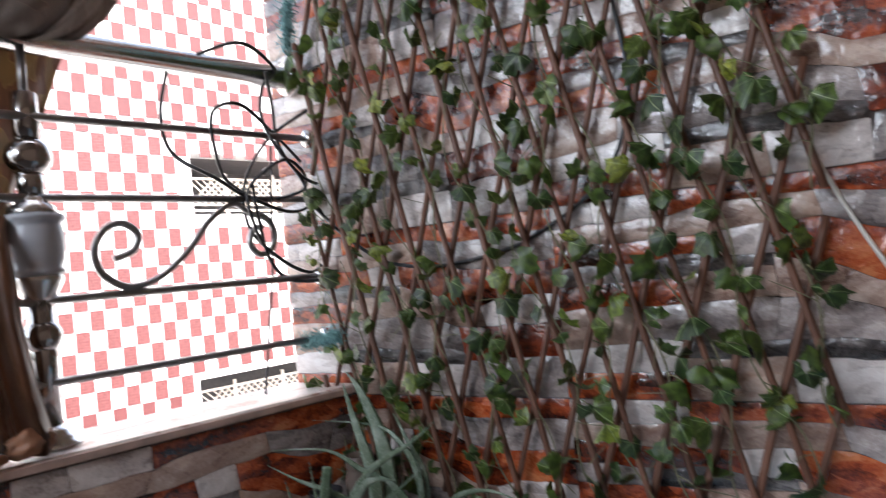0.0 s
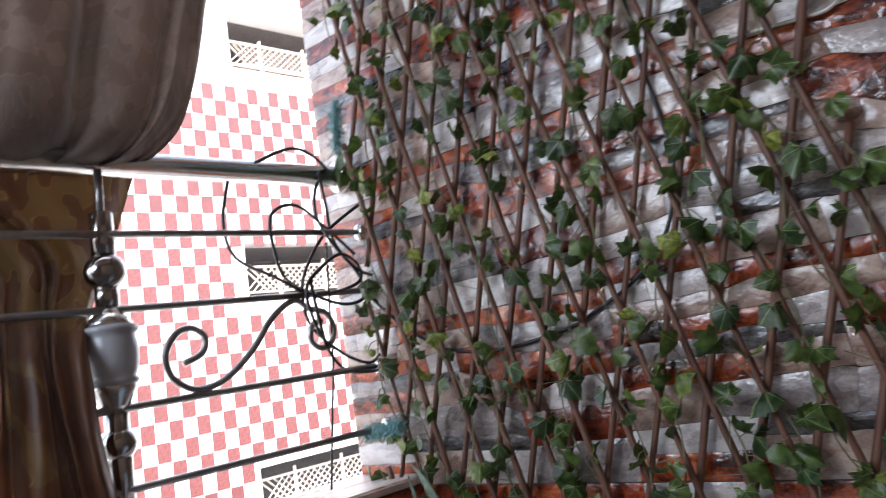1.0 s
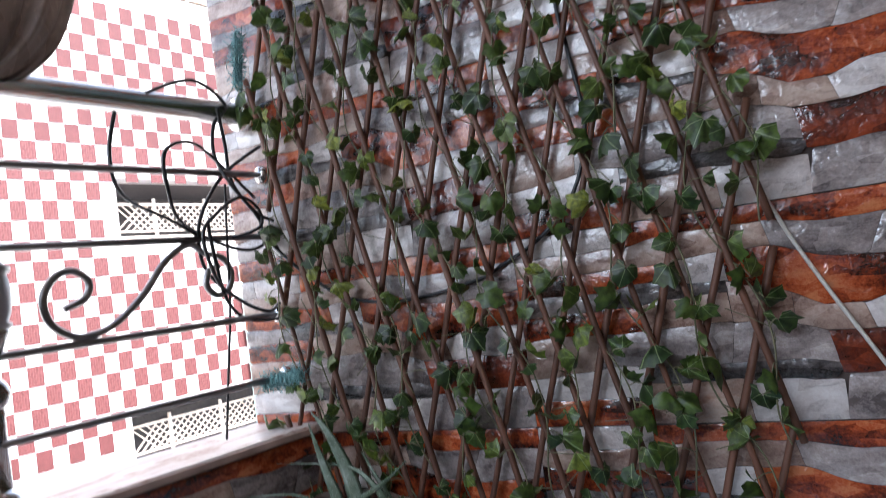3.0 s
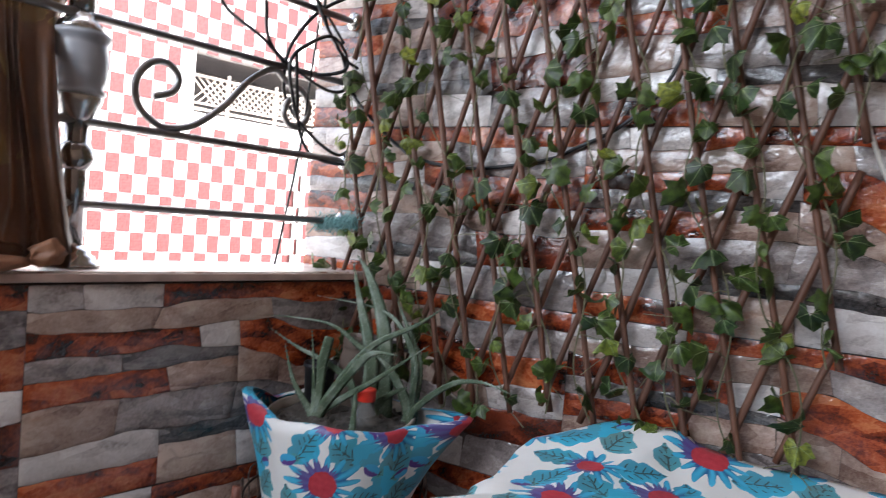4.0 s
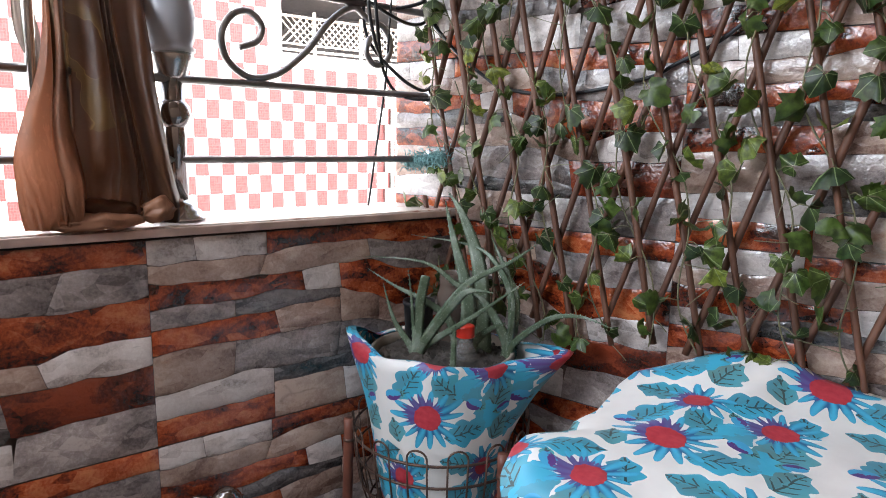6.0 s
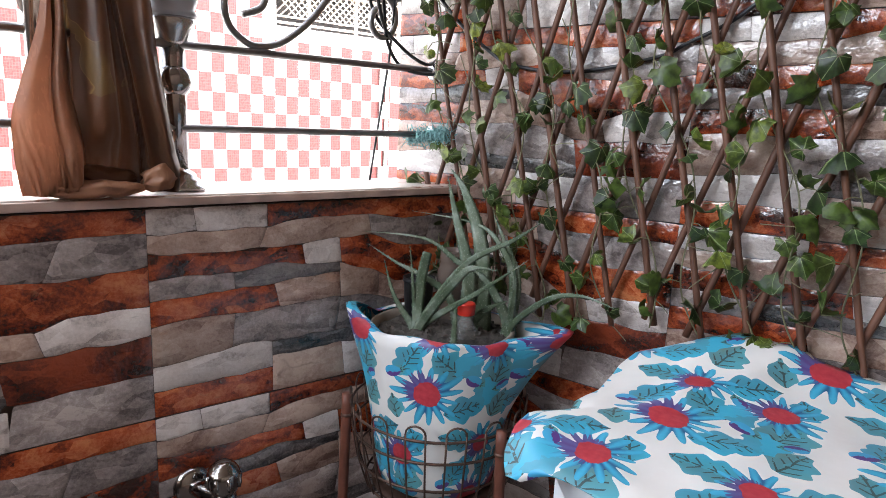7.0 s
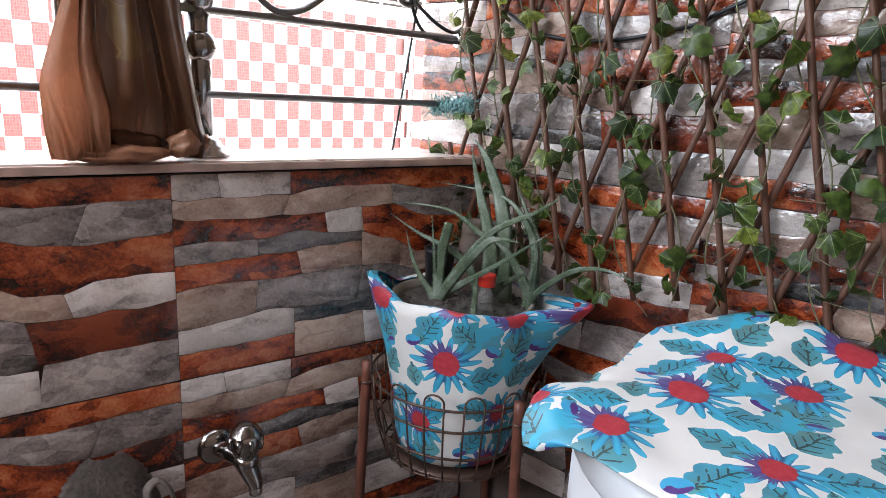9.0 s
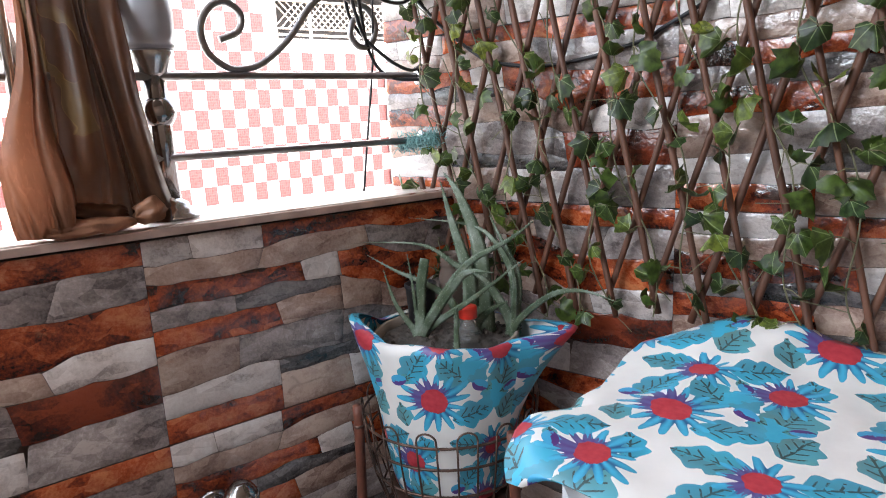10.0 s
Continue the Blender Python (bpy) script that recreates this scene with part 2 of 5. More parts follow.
def marble():
    m, nt, b = material("streaked_marble")
    n1 = node(nt, "ShaderNodeTexNoise", Vector=coords(nt, (34, 7, 30)), Scale=1.0, Detail=6.0, Roughness=0.65, Distortion=1.2)
    n2 = node(nt, "ShaderNodeTexNoise", Vector=coords(nt), Scale=120.0, Detail=4.0)
    f = m_(nt, 'ADD', n1.outputs[0], m_(nt, 'MULTIPLY', m_(nt, 'SUBTRACT', n2.outputs[0], 0.5), 0.12))
    nt.links.new(ramp(nt, f, [(0.40, (0.66, 0.62, 0.60)), (0.53, (0.55, 0.47, 0.43)), (0.60, (0.30, 0.14, 0.09)), (0.66, (0.50, 0.40, 0.36))]), b.inputs["Base Color"])
    b.inputs["Roughness"].default_value = 0.28
    bump(nt, b, n1.outputs[0], 0.1, 0.001)
    return m


SILLM = marble()
SILLE = simple("brown_stone_edge", (0.44, 0.31, 0.26), 0.45, vary=0.35, scale=24, bumps=0.2)
STICK = simple("willow_stick", (0.125, 0.052, 0.030), 0.55, vary=0.4, scale=55, bumps=0.45, dist=0.0015, stretch=(1, 1, 0.15))
WIREM = simple("thin_vine", (0.13, 0.12, 0.06), 0.6, vary=0.3)
CABLE = simple("black_cable", (0.016, 0.016, 0.018), 0.35, vary=0.3, bumps=0.05)
CORD = simple("white_cord", (0.62, 0.58, 0.52), 0.7, vary=0.1, scale=200, bumps=0.4)
REDT = simple("red_check_tile", (0.125, 0.036, 0.036), 0.45, vary=0.14, scale=60, bumps=0.15)
def mosaic():
    m, nt, b = material("red_mosaic_tile")
    tc = nt.nodes.new("ShaderNodeTexCoord")
    sep = nt.nodes.new("ShaderNodeSeparateXYZ")
    nt.links.new(tc.outputs["Object"], sep.inputs[0])
    ly = m_(nt, 'LESS_THAN', m_(nt, 'FRACT', m_(nt, 'DIVIDE', sep.outputs[1], 0.0232)), 0.16)
    lz = m_(nt, 'LESS_THAN', m_(nt, 'FRACT', m_(nt, 'DIVIDE', sep.outputs[2], 0.0286)), 0.15)
    n1 = node(nt, "ShaderNodeTexNoise", Vector=tc.outputs["Object"], Scale=55.0, Detail=3.0)
    col = ramp(nt, n1.outputs[0], [(0.35, (0.095, 0.022, 0.022)), (0.6, (0.155, 0.046, 0.046))])
    col = mixc(nt, m_(nt, 'MULTIPLY', m_(nt, 'MAXIMUM', ly, lz), 0.55), col, (0.20, 0.09, 0.085))
    nt.links.new(col, b.inputs["Base Color"])
    b.inputs["Roughness"].default_value = 0.4
    return m


REDM = mosaic()
WHITET = simple("white_check_tile", (0.80, 0.78, 0.77), 0.4, vary=0.04, scale=20, bumps=0.05)
WOODP = simple("cream_paint", (0.72, 0.62, 0.52), 0.5, vary=0.1)
# dark grey that carries the shade inside the far balconies
SHADE = simple("shade_toned_plaster", (0.13, 0.115, 0.11), 0.8, vary=0.2)
SOIL = simple("grey_soil", (0.075, 0.063, 0.054), 0.95, vary=0.55, scale=60, bumps=1.0, dist=0.008)
RUSTY = simple("rusty_painted_iron", (0.16, 0.055, 0.035), 0.5, vary=0.4, scale=40, bumps=0.25)
WIRE = simple("rusty_wire", (0.11, 0.065, 0.05), 0.45, metal=0.6, vary=0.4, scale=60, bumps=0.2)
PLASTICW = simple("white_plastic", (0.66, 0.67, 0.69), 0.35, vary=0.05, scale=8, bumps=0.02)
PLASTICD = simple("dark_plastic", (0.022, 0.022, 0.026), 0.4, vary=0.2)
REDCAP = simple("red_plastic", (0.62, 0.035, 0.02), 0.3, vary=0.1)
TEALTW = simple("teal_twine", (0.20, 0.38, 0.38), 0.8, vary=0.35, scale=120, bumps=0.4)
TEALP = simple("pale_green_pipe", (0.45, 0.62, 0.58), 0.4, vary=0.1)
TOWEL = simple("grey_towel", (0.19, 0.155, 0.142), 0.95, vary=0.3, scale=150, bumps=0.6, dist=0.003)
CURTBACK = simple("curtain_lining", (0.40, 0.36, 0.33), 0.8, vary=0.12, scale=20, bumps=0.2)

# ---- the setting ----
WALL_END = -0.153


def structure(name, bm, mat, label, matrix=None):
    ob = finish(name, bm, mat, smooth=False, matrix=matrix)
    return tagged(ob, label, "wall" if "wall" in name else name.split("_")[0], kind="structure")


floor = structure("floor", box_bm((-0.6, -3.0, -0.1), (2.2, 0.2, 0.0)), FLOORM, "worn beige tiled balcony floor")
# unseen; its edge is set back to let sky light onto the side wall
ceiling = structure("ceiling", box_bm((0.28, -3.6, 2.752), (2.7, 0.9, 2.9)), PLASTER, "unseen plain plaster balcony ceiling", LF)
wall_north = structure("wall_north", box_bm((WALL_END, 0.006, 0.0), (1.9, 0.16, 2.75)), GROUT, "side wall clad in stone-look ceramic tiles")
wall_west = structure("wall_west", box_bm((-0.15, -2.9, 0.0), (-0.006, -0.002, 0.951)), GROUT, "low parapet wall clad in stone-look ceramic tiles", LF)
# unseen wall added to close the room and bounce warm light
wall_east = structure("wall_east", box_bm((1.9, -3.0, 0.0), (2.05, 0.16, 2.75)), PLASTER, "unseen plain plaster house wall")
# unseen wall added to limit fill light; opening sized for the south lamp
bm = bmesh.new()
add_box(bm, (-0.95, -3.1, 0.0), (1.9, -3.0, 1.55))
add_box(bm, (0.50, -3.1, 1.55), (1.9, -3.0, 2.75))
add_box(bm, (-0.50, -3.1, 1.55), (0.50, -3.0, 1.86))
add_box(bm, (-0.50, -3.1, 2.54), (0.50, -3.0, 2.75))
add_box(bm, (-0.95, -3.1, 1.55), (-0.50, -3.0, 2.75))
wall_south = structure("wall_south", bm, PLASTER, "unseen plain plaster wall with an added window opening")
ground = structure("ground", box_bm((-60, -60, -3.4), (60, 60, -3.3)), simple("asphalt", (0.16, 0.155, 0.15), 0.9, scale=3), "grey street far below the balcony")
# sill on the parapet
bm = bmesh.new()
add_box(bm, (-0.16, -2.9, 0.9535), (0.004, -0.004, 0.969), 0.002)
sill = tagged(finish("window_sill", bm, SILLM, matrix=LF, smooth=False), "white marble sill with a chipped brown front edge", "sill", kind="structure")
bm = bmesh.new()
add_box(bm, (0.0045, -2.9, 0.9545), (0.011, -0.02, 0.9665), 0.0015)
part("front_edge", bm, SILLE, sill, "chipped brown stone edge strip", smooth=False)

# ---- railing on the sill ----
BAR_O = -0.054
railing = root("balcony_railing", "steel balcony railing with bars and a scroll, standing on the sill", "railing", LF)
part("top_rail", tube_bm([(-0.083, -2.8, 1.567), (-0.083, -0.035, 1.567)], 0.0215, 20), STEEL, railing, "scratched stainless top rail")
part("rail_flange", lathe_bm([(0.030, -0.050), (0.034, -0.044), (0.034, -0.032), (0.024, -0.02)], (-0.083, 0.0, 1.567), 24, 'y'), STEEL, railing)
for z in (1.443, 1.325, 1.177, 1.060):
    part("bar", tube_bm([(BAR_O, -2.8, z), (BAR_O, -0.02, z)], 0.0062, 10), BARM, railing)
    part("bar_flange", lathe_bm([(0.009, -0.032), (0.017, -0.028), (0.018, -0.019), (0.012, -0.012)], (BAR_O, -0.004, z), 18, 'y'), STEEL, railing)
CURL = [(-.389, 1.231), (-.359, 1.244), (-.352, 1.269), (-.372, 1.286), (-.397, 1.279), (-.415, 1.250), (-.410, 1.215), (-.387, 1.193), (-.363, 1.187),
        (-.323, 1.198), (-.274, 1.238), (-.231, 1.290), (-.187, 1.317), (-.158, 1.300), (-.126, 1.290), (-.112, 1.262), (-.122, 1.232), (-.146, 1.226),
        (-.162, 1.245), (-.155, 1.268), (-.135, 1.277)]
part("scroll", tube_bm(smooth_path([(BAR_O - 0.004, y, z) for y, z in CURL], 6), 0.0058, 8), BARM, railing, "wrought scroll of dark steel")

POST_Y = -0.49
post = root("baluster_post", "turned steel baluster post with a grey enamelled vase", "baluster", LF @ pose(-0.065, POST_Y, 0))
part("base", lathe_bm([(0.040, 0.9695), (0.041, 0.974), (0.034, 0.978), (0.034, 0.983), (0.028, 0.987), (0.027, 0.992), (0.020, 0.997), (0.014, 1.004)]), STEEL, post, "stepped steel base")
part("lower_tube", lathe_bm([(0.0175, 1.0), (0.0175, 1.19)]), CHROME, post)
part("lower_ball", lathe_bm([(0.026 * math.sin(a) + 0.0002, 1.127 - 0.026 * math.cos(a)) for a in np.linspace(0.02, math.pi - 0.02, 18)]), CHROME, post, "polished steel ball")
part("collar", lathe_bm([(0.018, 1.176), (0.022, 1.182), (0.030, 1.200), (0.033, 1.208), (0.033, 1.214)]), STEEL, post)
part("vase", lathe_bm([(0.030, 1.212), (0.036, 1.216), (0.036, 1.221), (0.032, 1.224), (0.036, 1.236), (0.0375, 1.250), (0.0372, 1.2515), (0.0375, 1.253),
                       (0.038, 1.266), (0.036, 1.282), (0.0345, 1.288), (0.039, 1.292), (0.040, 1.296), (0.039, 1.300), (0.030, 1.302)]), ENAMEL, post, "grey enamelled vase")
part("cap", lathe_bm([(0.034, 1.302), (0.030, 1.308), (0.029, 1.313), (0.022, 1.318), (0.020, 1.324), (0.0165, 1.330)]), STEEL, post)
part("neck", lathe_bm([(0.0170, 1.326), (0.0170, 1.37)]), CHROME, post)
part("upper_ball", lathe_bm([(0.030 * math.sin(a) + 0.0002, 1.386 - 0.030 * math.cos(a)) for a in np.linspace(0.02, math.pi - 0.02, 18)]), CHROME, post, "polished steel ball")
part("upper_tube", lathe_bm([(0.0170, 1.40), (0.0170, 1.478), (0.014, 1.48)]), CHROME, post)
part("rod", lathe_bm([(0.0062, 1.47), (0.0062, 1.55)], sides=12), BARM, post)
rod = root("railing_upright", "plain round steel upright of the railing", "upright", LF @ pose(-0.052, -0.664, 0))
part("rod", lathe_bm([(0.007, 0.969), (0.007, 1.55)], sides=12), STEEL, rod)

# ---- white curtain over, brown curtain beneath ----
def fabric(name, base, dark, motif=None, through_=0.12):
    """Satin cloth with a woven leaf pattern; a little daylight passes through it."""
    m, nt, b = material(name)
    co = coords(nt)
    n1 = node(nt, "ShaderNodeTexNoise", Vector=coords(nt, (0.2, 1, 1)), Scale=9.0, Detail=5.0)
    w = node(nt, "ShaderNodeTexNoise", Vector=coords(nt, (500, 500, 700)), Scale=1.0, Detail=2.0)
    col = ramp(nt, n1.outputs[0], [(0.34, dark), (0.62, base)])
    hatch = node(nt, "ShaderNodeTexNoise", Vector=coords(nt, (10, 160, 60)), Scale=1.0, Detail=1.0, Distortion=0.8)
    hk = ramp(nt, hatch.outputs[0], [(0.60, (0, 0, 0)), (0.64, (1, 1, 1))])
    col = mixc(nt, m_(nt, 'MULTIPLY', hk, 0.10), col, tuple(min(1, c * 2.0) for c in base))
    if motif:
        v = node(nt, "ShaderNodeTexNoise", Vector=coords(nt, (3, 36, 24)), Scale=1.0, Detail=0.6, Distortion=0.7)
        k = ramp(nt, v.outputs[0], [(0.520, (0, 0, 0)), (0.528, (1, 1, 1))])
        edge = ramp(nt, v.outputs[0], [(0.508, (0, 0, 0)), (0.520, (1, 1, 1)), (0.534, (0, 0, 0))])
        where = ramp(nt, node(nt, "ShaderNodeTexNoise", Vector=coords(nt, (0.2, 1, 1)), Scale=8.0, Detail=0.5).outputs[0], [(0.41, (0, 0, 0)), (0.45, (1, 1, 1))])
        sep = nt.nodes.new("ShaderNodeSeparateXYZ")
        nt.links.new(co, sep.inputs[0])
        spray = m_(nt, 'ADD', sep.outputs[2], m_(nt, 'MULTIPLY', n1.outputs[0], 0.16))
        where = m_(nt, 'MULTIPLY', where, m_(nt, 'GREATER_THAN', spray, 1.195))
        col = mixc(nt, m_(nt, 'MULTIPLY', m_(nt, 'MULTIPLY', k, where), 0.6), col, motif)
        col = mixc(nt, m_(nt, 'MULTIPLY', m_(nt, 'MULTIPLY', edge, where), 0.75), col, tuple(min(1, c * 1.8) for c in motif))
    nt.links.new(col, b.inputs["Base Color"])
    b.inputs["Roughness"].default_value = 0.42
    b.inputs["Specular IOR Level"].default_value = 0.35
    bump(nt, b, w.outputs[0], 0.2, 0.0004)
    tr = nt.nodes.new("ShaderNodeBsdfTranslucent")
    nt.links.new(col, tr.inputs[0])
    mix = nt.nodes.new("ShaderNodeMixShader")
    mix.inputs[0].default_value = through_
    nt.links.new(b.outputs[0], mix.inputs[1])
    nt.links.new(tr.outputs[0], mix.inputs[2])
    nt.links.new(mix.outputs[0], nt.nodes["Material Output"].inputs[0])
    return m


BROWN = fabric("brown_brocade", (0.140, 0.066, 0.036), (0.090, 0.042, 0.023), (0.19, 0.130, 0.052))
CREAM = fabric("cream_brown_lining", (0.25, 0.20, 0.172), (0.16, 0.128, 0.11), (0.17, 0.122, 0.098), 0.06)
TAN = fabric("tan_lining", (0.44, 0.215, 0.125), (0.29, 0.135, 0.078), through_=0.22)


def sheet(name, rows, folds, depth, mat, parent, cols=56, seed=0.0, thick=0.0016, label=""):
    """A hanging cloth: each row is (height, from, to, out, fold depth factor)."""
    bm = bmesh.new()
    pts = smooth_path([Vector((z, y0, y1)) for z, y0, y1, o, k in rows], 8)
    ext = smooth_path([Vector((o, k, 0)) for z, y0, y1, o, k in rows], 8)
    grid = []
    for (z, y0, y1), (o, k, _) in zip(pts, ext):
        line = []
        for i in range(cols + 1):
            s = i / cols
            ph = folds * 2 * math.pi * (s + 0.10 * math.sin(5 * s + seed)) + 2.2 * noise.noise((z * 3.2, s * 2.2, seed))
            k_ = 0.55 + 0.9 * abs(noise.noise((s * 3.1, z * 1.3, seed + 5)))
            sn = math.sin(ph)
            dx = depth * k * k_ * (math.copysign(abs(sn) ** 0.7, sn) + 0.30 * math.sin(2.3 * ph + seed) + 0.18 * noise.noise((s * 26, z * 5, seed)))
            low = max(0.0, 1 - abs(z - 0.975) / 0.10)
            wr = 0.008 * noise.noise((z * 15 + s * 6, s * 8, seed + 3)) * k + low * 0.020 * noise.noise((z * 34, s * 11 + z * 20, seed + 8))
            line.append(bm.verts.new((o + dx + wr, y0 + (y1 - y0) * s + 0.25 * depth * k * math.cos(ph), z)))
        grid.append(line)
    for a, b in zip(grid, grid[1:]):
        for i in range(cols):
            bm.faces.new((a[i], a[i + 1], b[i + 1], b[i]))
    bmesh.ops.solidify(bm, geom=bm.faces[:], thickness=thick)
    return part(name, bm, mat, parent, label)


curtain = root("curtain", "brown brocade curtain gathered on the sill with a pale lining", "curtain", LF)


def drape(name, rows, ridges, mat, label="", cols=120, seed=0.0, wrinkle=0.006, hollow=()):
    """A gathered cloth: rows (height, from, to, out); ridges (place across, width, height, drift) that run down it;
    hollow (place, width, depth, top): where it is tucked in above the sill."""
    bm = bmesh.new()
    line_ = smooth_path([Vector((y0, y1, o)) for z, y0, y1, o in rows], 10)
    hts = smooth_path([Vector((z, 0, 0)) for z, y0, y1, o in rows], 10)
    grid = []
    for (y0, y1, o), (z, _, _) in zip(line_, hts):
        wide = y1 - y0
        line = []
        for i in range(cols + 1):
            s = i / cols
            dx = 0.0
            for c, w, h, d in ridges:
                cc = c + d * (1.22 - z) + 0.018 * noise.noise((z * 6, c * 20, seed))
                hh = h * (0.8 + 0.45 * noise.noise((z * 5, c * 9, seed + 2)))
                dx += 1.55 * hh * math.exp(-((s - cc) / w) ** 2)
            for c, w, h, top_ in hollow:
                f = min(1, max(0, (top_ - z) / 0.075))
                dx -= h * f * f * (3 - 2 * f) * math.exp(-((s - c) / w) ** 4)
            low = min(1, max(0, (1.075 - z) / 0.10))
            fine = noise.noise((z * 12 + s * 2, s * wide * 13, seed + 3)) + 0.5 * noise.noise((z * 27 - s * 3, s * wide * 30, seed + 6))
            dx += wrinkle * fine * (0.5 + 1.3 * low) + 0.012 * low * (abs(noise.noise((z * 26 + s * 10, s * 9 - z * 12, seed + 9))) - 0.2)
            line.append(bm.verts.new((o + dx, y0 + (y1 - y0) * s + 0.004 * noise.noise((z * 8, s * 5, seed)), z)))
        grid.append(line)
    for a, b in zip(grid, grid[1:]):
        for i in range(cols):
            bm.faces.new((a[i], a[i + 1], b[i + 1], b[i]))
    bmesh.ops.solidify(bm, geom=bm.faces[:], thickness=0.0016)
    return part(name, bm, mat, curtain, label)


drape("lower_drape", [(0.974, -.655, -.498, -0.012), (0.995, -.657, -.496, -0.006), (1.03, -.655, -.503, -0.008), (1.08, -.650, -.514, -0.004), (1.14, -.645, -.520, -0.012),
                      (1.20, -.643, -.522, -0.026), (1.27, -.642, -.524, -0.045), (1.34, -.642, -.50, -0.105), (1.42, -.66, -.462, -0.130), (1.50, -.80, -.440, -0.130), (1.62, -.97, -.40, -0.128)],
      [(.06, .06, .012, 0), (.20, .055, -.034, -.1), (.40, .12, .014, -.1), (.52, .03, -.010, .2), (.555, .018, .014, .45), (.59, .012, -.012, .45), (.62, .018, .013, .45), (.70, .05, -.020, .35), (.86, .11, .016, 0), (1.0, .05, -.014, 0)],
      BROWN, cols=150, seed=1.3, hollow=((.40, .30, .058, 1.062),))
drape("turned_edge", [(0.974, -.690, -.622, 0.004), (0.992, -.694, -.618, 0.008), (1.03, -.698, -.616, 0.008), (1.07, -.698, -.622, 0.005), (1.12, -.682, -.630, -0.002),
                      (1.18, -.660, -.630, -0.014), (1.24, -.651, -.630, -0.030), (1.32, -.648, -.630, -0.075)],
      [(.28, .26, .010, .2), (.56, .07, -.008, .6), (.80, .16, .014, -.3), (1.0, .07, -.022, 0)], TAN, "tan inner side of the curtain turned outwards", 60, 6.2, 0.005)
sheet("lining", [(1.18, -.664, -.650, -0.050, 0.3), (1.22, -.680, -.652, -0.054, 0.4), (1.28, -.680, -.660, -0.062, 0.4), (1.36, -.676, -.662, -0.080, 0.4)], 1.0, 0.008, CURTBACK, curtain, cols=14, seed=2.0, label="pale grey lining edge")
drape("upper_drape", [(1.556, -.95, -.445, -0.075), (1.575, -.96, -.405, -0.048), (1.63, -.97, -.36, -0.035), (1.72, -.97, -.328, -0.035), (1.9, -.97, -.285, -0.04),
                      (2.2, -.97, -.235, -0.05), (2.7, -.97, -.19, -0.05)],
      [(.30, .10, .03, 0), (.52, .04, -.03, 0), (.64, .09, .020, .05), (.765, .022, -.045, .06), (.85, .05, .016, .04), (.915, .010, -.012, .02), (.945, .012, .010, .02), (.972, .008, -.010, 0), (1.0, .012, -.012, 0)],
      CREAM, "pale brown-spotted lining side", 180, 4.1, 0.006)


def crumple(name, a, b, width, height, seed, mat=TAN, label=""):
    """A rolled, crumpled fold of cloth that lies on the sill from a to b."""
    bm = bmesh.new()
    a, b = Vector(a), Vector(b)
    rings = []
    for j in range(29):
        f = j / 28
        c = a.lerp(b, f) + Vector((0.007 * noise.noise((f * 4, seed, 1)), 0, 0.003 * noise.noise((f * 6, seed, 2))))
        env = math.sin(math.pi * min(1, max(0.06, f * 0.94 + 0.03))) ** 0.4
        ring = []
        for k in range(20):
            t = 2 * math.pi * k / 20
            rr = 1 + 0.20 * noise.noise((f * 4, math.cos(t) * 1.3, math.sin(t) * 1.3 + seed)) + 0.10 * math.sin(2 * t + 3 * f + seed)
            rr *= 1 - 0.35 * math.exp(-((math.sin(t) - 0.15 - 0.3 * math.sin(4 * f + seed)) / 0.13) ** 2) * (math.cos(t) > 0)
            ring.append(bm.verts.new(c + Vector((width * env * rr * math.cos(t), 0.003 * math.sin(5 * t), max(-height * 0.9, height * env * rr * math.sin(t))))))
        rings.append(ring)
    for p_, q_ in zip(rings, rings[1:]):
        for k in range(20):
            bm.faces.new((p_[k], p_[(k + 1) % 20], q_[(k + 1) % 20], q_[k]))
    bm.faces.new(rings[0][::-1])
    bm.faces.new(rings[-1])
    part(name, bm, mat, curtain, label)


crumple("folded_hem", (0.004, -.672, .980), (0.004, -.556, .980), 0.022, 0.011, 3.0)
crumple("inner_fold", (-0.022, -.640, 1.000), (-0.016, -.560, .992), 0.018, 0.013, 8.0, BROWN)
crumple("rolled_corner", (0.002, -.552, .990), (-0.002, -.500, .996), 0.021, 0.020, 5.5, TAN, "light brown rolled corner of the curtain")

# ---- cables at the railing end ----
cables = root("cable_tangle", "loose tangle of black cables hung on the railing", "cable", LF)
